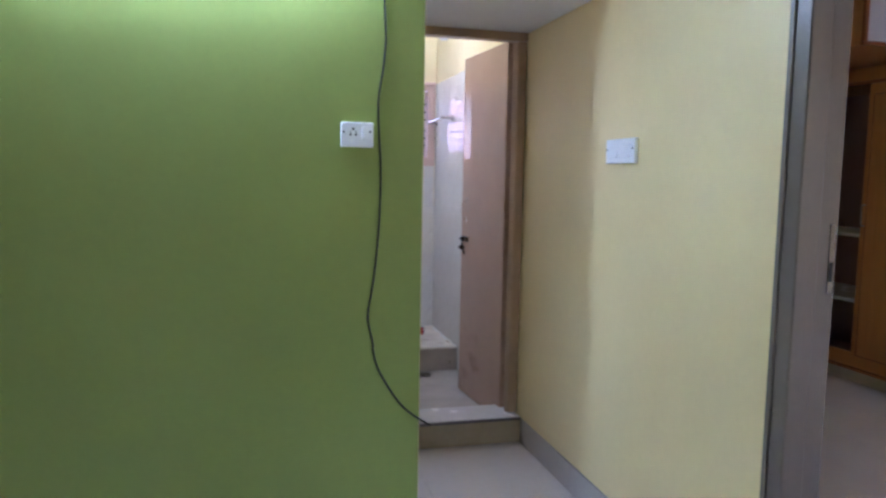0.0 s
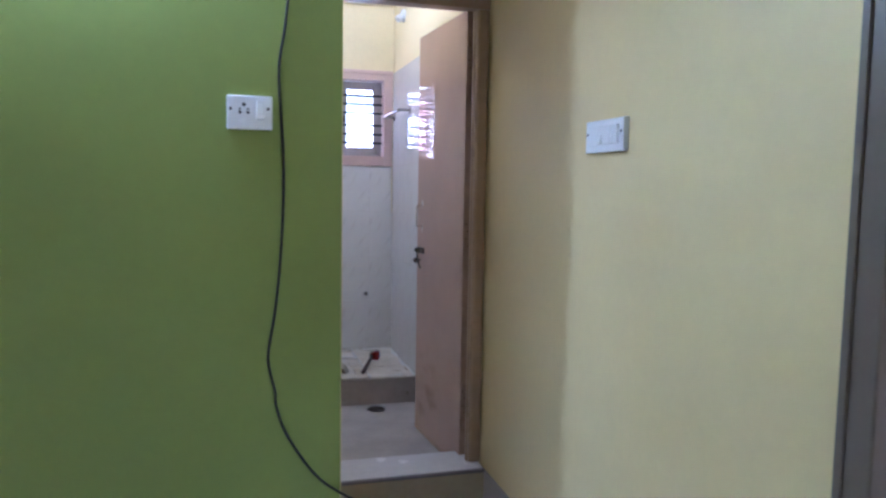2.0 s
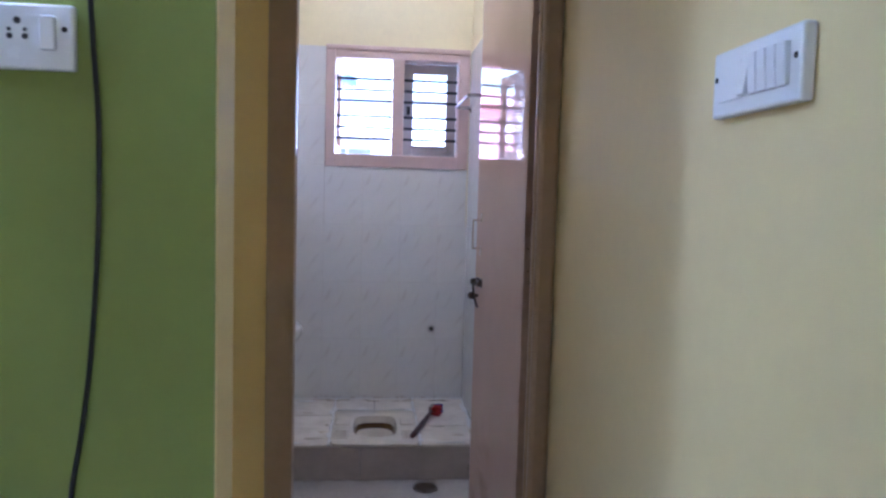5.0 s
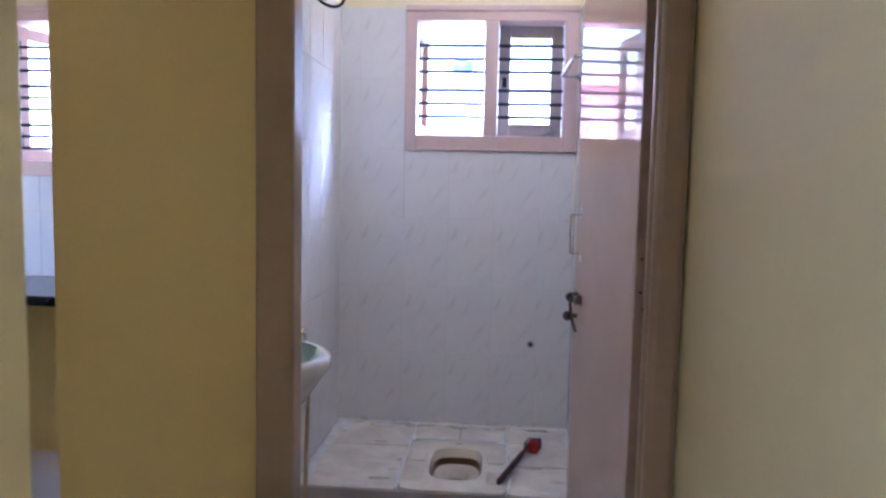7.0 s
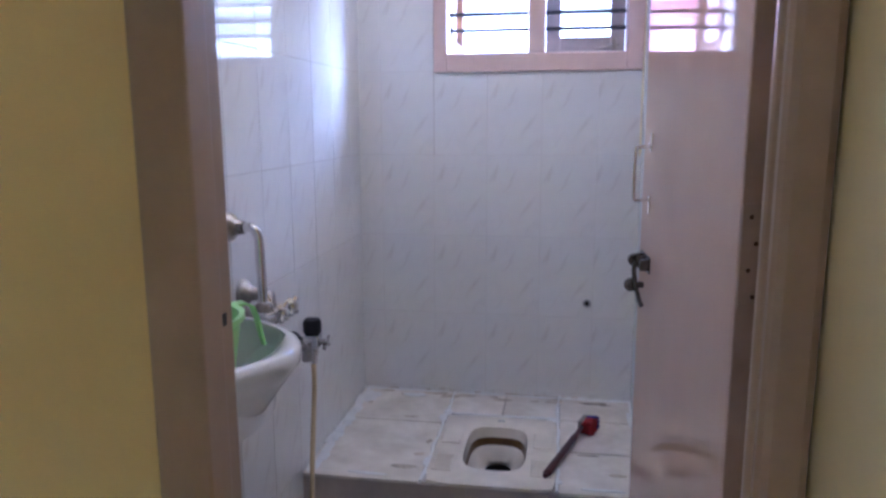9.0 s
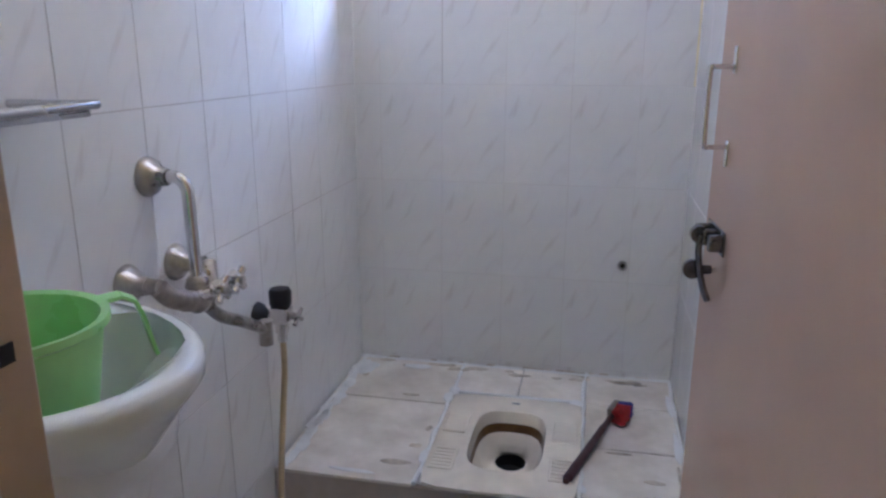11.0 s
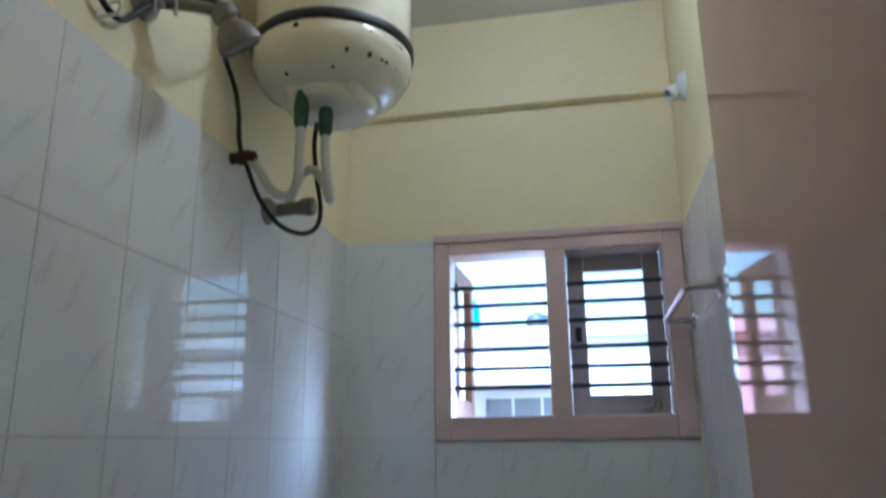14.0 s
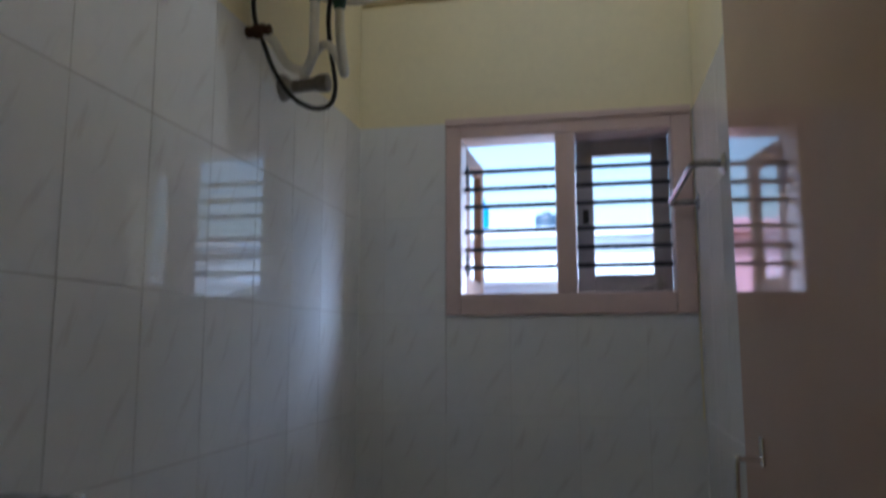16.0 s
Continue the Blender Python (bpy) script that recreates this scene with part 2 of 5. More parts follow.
M_EXTWHITE = mat("white_facade", rgb(214, 226, 238), 0.8, 0, 0.08, 0.5, 8, 0.03)
M_EXTPINK = mat("pink_facade", rgb(230, 176, 192), 0.8, 0, 0.08, 0.5, 8, 0.03)
M_EXTGREY = mat("facade_glass_grey", rgb(120, 132, 140), 0.3, 0, 0.2)
M_TANKBLUE = mat("blue_tank_plastic", rgb(44, 130, 190), 0.45, 0, 0.08)
M_TANKBLACK = mat("black_tank_plastic", rgb(58, 76, 92), 0.5, 0, 0.1)
M_GROUND = mat("dusty_ground", rgb(150, 138, 120), 0.9, 0, 0.2, 0.3, 6, 0.1)
M_TUBE = glow_mat("tube_glow", (0.86, 0.95, 1.0, 1), TUBE_GLOW)
M_BULB = glow_mat("lamp_glow", (1.0, 0.95, 0.87, 1), BULB_GLOW)


# ---- mesh helpers ----
BASE = {}


def box(bm, x0, x1, y0, y1, z0, z1, bev=0.0, m=None):
    """An axis-parallel block, with bevelled edges where bev is given; m turns it."""
    c = [(x0, y0, z0), (x1, y0, z0), (x1, y1, z0), (x0, y1, z0), (x0, y0, z1), (x1, y0, z1), (x1, y1, z1), (x0, y1, z1)]
    t = bmesh.new()
    v = [t.verts.new(p) for p in c]
    for f in ((0, 3, 2, 1), (4, 5, 6, 7), (0, 1, 5, 4), (1, 2, 6, 5), (2, 3, 7, 6), (3, 0, 4, 7)):
        t.faces.new([v[i] for i in f])
    if bev:
        bmesh.ops.bevel(t, geom=list(t.edges), offset=bev, segments=2, profile=0.5, affect="EDGES")
    join(bm, t, m)
    return bm


def join(bm, t, m=None):
    if m is not None:
        t.transform(m)
    me = bpy.data.meshes.new("tmp")
    t.to_mesh(me)
    t.free()
    bm.from_mesh(me)
    bpy.data.meshes.remove(me)


def smooth_path(pts, steps=6):
    """Catmull-Rom through the points."""
    p = [Vector(q) for q in pts]
    p = [p[0] * 2 - p[1]] + p + [p[-1] * 2 - p[-2]]
    out = []
    for i in range(1, len(p) - 2):
        a, b, c, d = p[i - 1:i + 3]
        for k in range(steps):
            t = k / steps
            out.append(0.5 * ((2 * b) + (c - a) * t + (2 * a - 5 * b + 4 * c - d) * t * t + (3 * b - a - 3 * c + d) * t ** 3))
    out.append(p[-2])
    return out


def pipe(bm, pts, r, n=10, steps=6, smooth=True):
    """A round pipe along a path, closed at its ends; r a number or one radius a path point."""
    path = smooth_path(pts, steps) if smooth else [Vector(q) for q in pts]
    radii = [r] * len(path) if not isinstance(r, (list, tuple)) else [r[min(len(r) - 1, int(i * len(r) / len(path)))] for i in range(len(path))]
    t0 = (path[1] - path[0]).normalized()
    u = t0.orthogonal().normalized()
    rings = []
    for i, q in enumerate(path):
        t = (path[min(i + 1, len(path) - 1)] - path[max(i - 1, 0)]).normalized()
        u = (u - t * u.dot(t)).normalized()
        w = t.cross(u)
        rings.append([bm.verts.new(q + (u * math.cos(2 * math.pi * k / n) + w * math.sin(2 * math.pi * k / n)) * radii[i]) for k in range(n)])
    for a, b in zip(rings, rings[1:]):
        for k in range(n):
            bm.faces.new((a[k], a[(k + 1) % n], b[(k + 1) % n], b[k])).smooth = True
    bm.faces.new(list(reversed(rings[0])))
    bm.faces.new(rings[-1])
    return bm


def lathe(bm, prof, m, n=24):
    """Turns a profile of (radius, height) round the z axis of the pose m."""
    rings = []
    for r, h in prof:
        if r < 1e-5:
            rings.append([bm.verts.new(m @ Vector((0, 0, h)))])
        else:
            rings.append([bm.verts.new(m @ Vector((r * math.cos(2 * math.pi * k / n), r * math.sin(2 * math.pi * k / n), h))) for k in range(n)])
    for a, b in zip(rings, rings[1:]):
        for k in range(n):
            k2 = (k + 1) % n
            if len(a) == 1 and len(b) == 1:
                continue
            if len(a) == 1:
                bm.faces.new((a[0], b[k2], b[k])).smooth = True
            elif len(b) == 1:
                bm.faces.new((a[k], a[k2], b[0])).smooth = True
            else:
                bm.faces.new((a[k], a[k2], b[k2], b[k])).smooth = True
    for ring, flip in ((rings[0], True), (rings[-1], False)):
        if len(ring) > 1:
            bm.faces.new(list(reversed(ring)) if flip else ring)
    return bm


def rod(bm, a, b, r, n=12):
    return pipe(bm, [a, b], r, n, smooth=False)


def finish(bm, name, material, smooth=True):
    bmesh.ops.recalc_face_normals(bm, faces=list(bm.faces))
    for e in bm.edges:
        if len(e.link_faces) == 2 and e.calc_face_angle(0) > radians(48):
            e.smooth = False
    me = bpy.data.meshes.new(name)
    bm.to_mesh(me)
    bm.free()
    me.materials.append(material)
    return me


def thing(name, base, label, category, group="", kind=""):
    ob = new(name)
    ob.empty_display_size = 0.05
    ob.location = base
    BASE[ob.name] = Vector(base)
    return tagged(ob, label, category, group, kind)


def part(name, bm, material, parent, label=""):
    """One mesh, given in world metres, under a thing or under a part."""
    off = BASE[parent.name]
    bm.transform(Matrix.Translation(-off))
    ob = new(name, finish(bm, name, material))
    ob.parent = parent
    BASE[ob.name] = off
    return tagged(ob, label)


def solid(name, bm, material, label="", category="", group="", kind=""):
    """A top-level mesh in world metres."""
    ob = new(name, finish(bm, name, material))
    BASE[ob.name] = Vector((0, 0, 0))
    return tagged(ob, label, category, group, kind)


def blocks(*spans, bev=0.0):
    bm = bmesh.new()
    for s in spans:
        box(bm, *s, bev=bev)
    return bm


def structure(name, label, material, *spans):
    return solid(name, blocks(*spans), material, label, "", "", "structure")


# ---- shell ----
HX, HY = -3.4, -2.6          # far sides of the hall
KX = -2.4                    # kitchen's far side
T = 0.127
floor = structure("floor", "glossy off-white vitrified tile floor of hall and passage", M_GROUT, (HX, R, HY, D, -0.12, -0.004))
floor_kitchen = structure("floor_kitchen", "off-white tiled kitchen floor", M_FLOOR, (KX, -T, D, B, -0.12, 0.0))
floor_bedroom = structure("floor_bedroom", "glossy pale vitrified bedroom floor", M_FLOOR, (R, 6.0, HY, 6.2, -0.12, 0.0))
floor_bath = structure("floor_bathroom", "grout bed under the bathroom tiles", M_GROUT, (-T, R, D, B, -0.12, BF - 0.004))
wall_green = structure("wall_green", "lime green painted hall wall with a yellow end face", M_GREEN, (HX, CX, G, 3.093, 0, CEIL))
wall_end = structure("wall_green_end", "yellow painted end face of the green wall", M_YELLOW, (CX, CX + 0.003, G + 0.004, 3.093, 0, CEIL))
wall_rear = structure("wall_green_rear", "yellow painted passage side of the green wall", M_YELLOW, (HX, CX + 0.003, 3.093, 3.097, 0, CEIL))
BD0, BD1, BDH = 0.92, 1.935, 2.10       # bedroom door opening with its frame
BDC = -0.06
wall_right = structure("wall_right", "pale yellow painted wall with a bedroom doorway", M_YELLOW,
                       (R, R + 0.12, HY, BD0, 0, CEIL), (R, R + 0.12, BD0, BD1, BDH, CEIL), (R, R + 0.12, BD1, D, 0, CEIL))
# unseen opening, added to bring daylight into hall and passage
wall_back = structure("wall_hall_back", "yellow painted back wall of the hall with an unseen opening added for daylight", M_YELLOW,
                      (HX - 0.15, -1.7, HY - 0.15, HY, 0, CEIL), (-1.25, R + 0.12, HY - 0.15, HY, 0, CEIL), (-1.7, -1.25, HY - 0.15, HY, 0, 1.1), (-1.7, -1.25, HY - 0.15, HY, 2.0, CEIL))
wall_left = structure("wall_hall_left", "yellow painted side wall of the hall", M_YELLOW, (HX - 0.15, HX, HY, 3.10, 0, CEIL))
# the gap is an added, unseen opening that brightens the kitchen tiles
wall_pass = structure("wall_passage_end", "yellow painted kitchen side wall with an unseen opening added for daylight", M_YELLOW,
                      (KX - 0.15, KX, 3.10, 4.3, 0, CEIL), (KX - 0.15, KX, 5.3, B, 0, CEIL), (KX - 0.15, KX, 4.3, 5.3, 0, 1.0), (KX - 0.15, KX, 4.3, 5.3, 2.05, CEIL))
ceiling = structure("ceiling", "plain white painted ceiling", M_WHITE, (HX - 0.15, R + 0.12, HY - 0.15, B + 0.23, CEIL, CEIL + 0.12))
loft = structure("loft_slab", "white underside of the low loft slab above the passage", M_WHITE, (KX, R, G + 0.004, D, SLAB, SLAB + 0.10))
# front wall of the bathroom, with the door opening
JL, JR, HEAD = 0.267, 1.04, 2.078
wall_door = structure("wall_bathroom_front", "ochre yellow painted wall beside the bathroom door", M_OCHRE,
                      (-T, JL, D, DI, 0, CEIL), (JL, R, D + 0.002, DI, HEAD, CEIL))
wall_bl = structure("wall_bathroom_left", "cream painted wall between bathroom and kitchen", M_CREAM, (-T, -0.0025, DI, B, 0, CEIL))
wall_br = structure("wall_bathroom_right", "cream painted bathroom side wall", M_CREAM, (R + 0.0025, R + 0.12, D, B, 0, CEIL))
WX0, WX1, WZ0, WZ1 = 0.287, 1.032, 1.437, 2.052
wall_bb = structure("wall_bathroom_back", "cream painted bathroom wall with a barred window", M_CREAM,
                    (-T, WX0, B + 0.0025, B + 0.23, 0, CEIL), (WX1, R + 0.12, B + 0.0025, B + 0.23, 0, CEIL),
                    (WX0, WX1, B + 0.0025, B + 0.23, 0, WZ0), (WX0, WX1, B + 0.0025, B + 0.23, WZ1, CEIL))
KW0, KW1, KZ0, KZ1 = -1.60, -0.62, 1.29, 2.045
wall_kb = structure("wall_kitchen_back", "yellow painted kitchen wall above the tiled splashback", M_CREAM,
                    (KX, KW0, B, B + 0.23, 0, CEIL), (KW1, -T, B, B + 0.23, 0, CEIL),
                    (KW0, KW1, B, B + 0.23, 0, KZ0), (KW0, KW1, B, B + 0.23, KZ1, CEIL))
structure("wall_kitchen_base", "ochre painted kitchen wall under the worktop", M_OCHRE, (KX, -T, B - 0.03, B - 0.002, 0, 0.784))
# the bedroom
BX = 6.0
structure("wall_bedroom_far", "yellow painted far wall of the bedroom", M_YELLOW, (BX, BX + 0.15, HY, 6.2, 0, CEIL))
structure("wall_bedroom_side", "yellow painted bedroom wall behind the wardrobe", M_YELLOW, (R + 0.12, BX, 6.2, 6.35, 0, CEIL))
# wide opening out of view, added so sun bounce lights the bedroom
structure("wall_bedroom_opening", "yellow painted bedroom wall with a wide unseen opening added for daylight", M_YELLOW,
          (R + 0.12, 2.9, HY - 0.15, HY, 0, CEIL), (4.5, BX, HY - 0.15, HY, 0, CEIL), (2.9, 4.5, HY - 0.15, HY, 0, 0.9), (2.9, 4.5, HY - 0.15, HY, 2.1, CEIL))
structure("wall_bedroom_near", "yellow painted bedroom wall beyond the bathroom", M_YELLOW, (R + 0.12, R + 0.16, D, 6.2, 0, CEIL))
structure("ceiling_bedroom", "plain white bedroom ceiling", M_WHITE, (R + 0.12, BX + 0.15, HY - 0.15, 6.35, CEIL, CEIL + 0.12))

# ledge band on the back wall of the bathroom, under the beam
solid("wall_band", box(bmesh.new(), -0.002, R + 0.002, B - 0.030, B + 0.01, 2.475, CEIL, 0.004), M_CREAM, "cream painted beam band proud of the wall above", "", "", "structure")
# mortar beds behind the wall tiles
M_JOINT = mat("tile_joint", rgb(204, 198, 190), 0.9, 0, 0.1, 6, 60, 0.02)
structure("tile_bed_left", "grey joints between the wall tiles", M_JOINT, (-0.0025, -0.001, DI + 0.001, B - 0.001, BF, 2.048))
structure("tile_bed_right", "grey joints between the wall tiles", M_JOINT, (R + 0.001, R + 0.0025, DI + 0.001, B - 0.001, BF, 2.048))
structure("tile_bed_back", "grey joints between the wall tiles", M_JOINT, (0.0, WX0, B + 0.001, B + 0.0025, BF, 2.048), (WX0, WX1, B + 0.001, B + 0.0025, BF, WZ0))
corner = bmesh.new()
for cx in (0.0005, R - 0.0005):
    rod(corner, (cx, B - 0.0005, BF), (cx, B - 0.0005, 2.048), 0.0028, 6)
solid("trim_corner_joint", corner, M_TILE_FLAT, "white mortar in the tiled corners", "", "", "structure")

# ---- doors and windows ----
def bathroom_door():
    fr = thing("door_1", (0.65, D, 0), "open beige laminate bathroom door in a brown painted frame", "door", "", "structure")
    bm = bmesh.new()
    box(bm, JL, JL + 0.072, D - 0.012, D + 0.045, 0.13, HEAD - 0.045, 0.004)
    box(bm, JL, JL + 0.048, D + 0.045, DI + 0.006, 0.13, HEAD - 0.03, 0.003)
    part("jamb", bm, M_FRAME, fr)
    bm = bmesh.new()
    box(bm, 0.984, R - 0.001, D - 0.012, D + 0.045, 0.13, HEAD - 0.045, 0.012)
    box(bm, 0.978, 0.992, D + 0.012, D + 0.034, 0.13, HEAD - 0.046, 0.006)
    box(bm, 1.006, R - 0.001, D + 0.045, DI + 0.006, 0.13, HEAD - 0.03, 0.003)
    part("jamb", bm, M_FRAME, fr)
    bm = bmesh.new()
    box(bm, JL, R - 0.001, D - 0.0125, D + 0.045, HEAD - 0.045, HEAD, 0.004)
    box(bm, JL, R - 0.001, D + 0.045, DI + 0.006, HEAD - 0.03, HEAD, 0.003)
    part("head", bm, M_FRAME, fr)
    part("strike_hole", box(bmesh.new(), JL + 0.0465, JL + 0.0495, DI - 0.03, DI - 0.015, 0.99, 1.007), M_SLOT, fr, "black bolt hole")
    # the leaf, hinged on the inside of the right-hand jamb
    a = math.atan2(4.552 - 3.925, 0.926 - 0.972)
    W = 0.632
    m = Matrix.Translation((0.972, 3.925, 0)) @ Matrix.Rotation(a, 4, "Z")
    leaf = part("leaf", box(bmesh.new(), 0.0, W, -0.030, 0.0, 0.065, 2.05, 0.002, m), M_LEAF, fr, "glossy beige laminate leaf with grimy foot")
    part("edge_strip", box(bmesh.new(), -0.004, 0.0, -0.029, -0.001, 0.07, 2.045, 0.0, m), M_LEAFEDGE, leaf, "bare brown wooden edge")
    part("foot_strip", box(bmesh.new(), 0.0, W, -0.033, 0.002, 0.055, 0.075, 0.002, m), M_LEAFEDGE, leaf, "dark worn bottom edge")
    # the face towards the room is local +y
    for z in (0.37, 1.104, 1.86):
        hinge = part("hinge", box(bmesh.new(), -0.007, -0.004, -0.029, -0.001, z - 0.064, z + 0.064, 0.001, m), M_LEAFEDGE, leaf, "painted-over butt hinge")
        for k, dz in enumerate((-0.048, -0.016, 0.016, 0.048)):
            o = -0.011 if k % 2 else -0.018
            part("screw", rod(bmesh.new(), m @ Vector((-0.0065, o, z + dz)), m @ Vector((-0.0080, o, z + dz)), 0.0027, 10), M_RUST, hinge, "dark rusty screw")
        part("knuckle", rod(bmesh.new(), m @ Vector((-0.009, -0.033, z - 0.064)), m @ Vector((-0.009, -0.033, z + 0.064)), 0.005, 10), M_LEAFEDGE, hinge)
    u = W - 0.085
    bm = bmesh.new()
    pipe(bm, [m @ Vector(q) for q in ((u, 0.0, 1.213), (u, 0.026, 1.213), (u, 0.032, 1.206), (u, 0.032, 1.119), (u, 0.026, 1.112), (u, 0.0, 1.112))], 0.0034, 10, 3)
    for z in (1.222, 1.103):
        box(bm, u - 0.006, u + 0.006, 0.0, 0.004, z - 0.017, z + 0.017, 0.0015, m)
    part("pull_handle", bm, M_CHROME, leaf, "chrome pull handle")
    bm = bmesh.new()
    v = W - 0.068
    box(bm, v - 0.05, v + 0.045, 0.0, 0.003, 0.972, 1.004, 0.001, m)
    for du in (-0.04, -0.005, 0.032):
        box(bm, v + du - 0.006, v + du + 0.006, 0.0, 0.02, 0.977, 0.999, 0.003, m)
    rod(bm, m @ Vector((v - 0.05, 0.012, 0.988)), m @ Vector((v + 0.058, 0.012, 0.988)), 0.006, 12)
    part("bolt", bm, M_DARKSTEEL, leaf, "steel sliding bolt")
    bm = bmesh.new()
    pipe(bm, [m @ Vector(q) for q in ((v, 0.020, 0.990), (v, 0.022, 0.968), (v, 0.017, 0.935), (v, 0.010, 0.910), (v, 0.004, 0.896))], 0.0048, 8)
    lathe(bm, [(0.0065, -0.004), (0.0135, -0.004), (0.0135, 0.004), (0.0065, 0.004), (0.0065, -0.004)], m @ Matrix.Translation((v + 0.010, 0.026, 0.938)) @ Matrix.Rotation(radians(90), 4, "Y"), 16)
    box(bm, v + 0.006, v + 0.014, 0.0, 0.022, 0.932, 0.944, 0.002, m)
    lathe(bm, [(0.0, -0.006), (0.0125, -0.006), (0.0125, 0.006), (0.0, 0.006)], m @ Matrix.Translation((v + 0.004, 0.022, 0.990)) @ Matrix.Rotation(radians(90), 4, "Y"), 14)
    part("hasp", bm, M_DARKSTEEL, leaf, "steel hasp with a padlock eye")


def window(name, x0, x1, z0, z1, y, mid, side_open, label, bar_z):
    """A painted timber window: box frame, a mullion, iron bars, one sash open outwards and one shut."""
    w = thing(name, ((x0 + x1) / 2, y, z0), label, "window", "", "structure")
    f, d = 0.05, 0.10
    lm, rm = mid - 0.030, mid + 0.030
    for nm, s in (("frame_stile", (x0, x0 + f, z0, z1)), ("frame_stile", (x1 - f - 0.008, x1, z0, z1)),
                  ("frame_head", (x0 + f, x1 - f - 0.008, z1 - f - 0.008, z1)), ("frame_sill", (x0 + f, x1 - f - 0.008, z0, z0 + 0.066)), ("mullion", (lm, rm, z0 + 0.066, z1 - f - 0.008))):
        part(nm, box(bmesh.new(), s[0], s[1], y - 0.010, y + d, s[2], s[3], 0.004), M_PINK, w)
    part("drip_moulding", box(bmesh.new(), x0, x1, y - 0.020, y, z1 - 0.018, z1 + 0.006, 0.004), M_PINK, w)
    for a, b in ((x0 + f, lm), (rm, x1 - f - 0.008)):
        for z in bar_z:
            bm = bmesh.new()
            box(bm, a, b, y + 0.053, y + 0.063, z - 0.0070, z + 0.0070, 0.002)
            for e in (a + 0.008, b - 0.008):
                rod(bm, (e, y + 0.058, z - 0.003), (e, y + 0.058, z + 0.003), 0.011, 10)
            part("bar", bm, M_BAR, w)

    def sash(a, b, ang, hinge_left):
        zz0, zz1 = z0 + 0.067, z1 - f - 0.009
        wd = b - a
        m = Matrix.Translation((a if hinge_left else b, y + d - 0.012, 0)) @ Matrix.Rotation(radians(ang), 4, "Z")
        s = 1 if hinge_left else -1
        q = lambda u0, u1: (min(s * u0, s * u1), max(s * u0, s * u1))
        bm = bmesh.new()
        st = 0.052
        box(bm, *q(0, st), 0, 0.03, zz0, zz1, 0.003, m)
        box(bm, *q(wd - st, wd), 0, 0.03, zz0, zz1, 0.003, m)
        box(bm, *q(st, wd - st), 0.001, 0.029, zz0, zz0 + 0.060, 0.003, m)
        box(bm, *q(st, wd - st), 0.001, 0.029, zz1 - st, zz1, 0.003, m)
        sh = part("sash", bm, M_SASH if ang == 0 else M_RAWWOOD, w, "closed grey sash" if ang == 0 else "brown sash standing open outwards")
        g = part("pane", box(bmesh.new(), *q(st - 0.004, wd - st + 0.004), 0.013, 0.017, zz0 + 0.056, zz1 - st + 0.004, 0, m), M_PANE, sh, "clear glass pane")
        g.visible_shadow = False
        bm = bmesh.new()
        if ang == 0:
            box(bm, *q(wd - 0.045, wd - 0.03), -0.012, 0.0, zz0 + 0.01, zz0 + 0.05, 0.002, m)
            rod(bm, m @ Vector((s * (wd - 0.09), -0.008, zz0 + 0.015)), m @ Vector((s * (wd - 0.02), -0.008, zz0 + 0.03)), 0.004)
            part("stay", bm, M_OLDCHROME, sh, "small iron stay")
            part("latch_plate", box(bmesh.new(), *q(0.018, 0.036), -0.006, 0.0, (zz0 + zz1) / 2 - 0.025, (zz0 + zz1) / 2 + 0.02, 0.002, m), M_SLOT, sh, "black latch")
        else:
            for z in (zz0 + 0.1, zz1 - 0.1):
                box(bm, *q(-0.008, 0.01), -0.004, 0.02, z - 0.035, z + 0.035, 0.002, m)
            part("hinge", bm, M_BAR, sh, "black iron hinges")

    sash(x0 + f + 0.002, lm - 0.002, side_open, True)
    sash(rm + 0.001, x1 - f - 0.009, 0, True)


def bedroom_frame():
    d = thing("door_2", (R, BD1, 0), "pale grey painted door frame of the bedroom doorway", "door frame", "", "structure")
    w = 0.075
    bm = bmesh.new()
    box(bm, R - 0.018, R + 0.05, BD1 - w, BD1, 0.0, BDH, 0.005)
    box(bm, R - 0.024, R - 0.016, BD1 - 0.022, BD1 - 0.004, 0.0, BDH, 0.003)
    box(bm, R + 0.05, R + 0.125, BD1 - 0.05, BD1, 0.0, BDH, 0.003)
    part("jamb", bm, M_FRAME2, d)
    bm = bmesh.new()
    box(bm, R - 0.018, R + 0.05, BD0, BD0 + w, 0.0, BDH, 0.005)
    box(bm, R + 0.05, R + 0.125, BD0, BD0 + 0.05, 0.0, BDH, 0.003)
    part("jamb", bm, M_FRAME2, d)
    bm = bmesh.new()
    box(bm, R - 0.019, R + 0.126, BD0 + w, BD1 - w, BDH - 0.075, BDH, 0.005)
    part("head", bm, M_FRAME2, d)
    bm = bmesh.new()
    box(bm, R + 0.100, R + 0.116, BD1 - 0.0535, BD1 - 0.05, 1.07, 1.25, 0.001)
    part("strike_plate", bm, M_DARKSTEEL, d, "steel strike plate")
    bm = bmesh.new()
    box(bm, R + 0.103, R + 0.113, BD1 - 0.0545, BD1 - 0.0530, 1.10, 1.15, 0.0005)
    part("strike_slot", bm, M_SLOT, d, "dark bolt slot")


bathroom_door()
BZ = (1.590, 1.647, 1.706, 1.786, 1.843, 1.900)
window("window_1", WX0, WX1, WZ0, WZ1, B, 0.660, 88, "pink painted bathroom window with horizontal iron bars", BZ)
KBZ = [z + d for z in (1.418, 1.597, 1.775) for d in (0.0, 0.054, 0.106)]
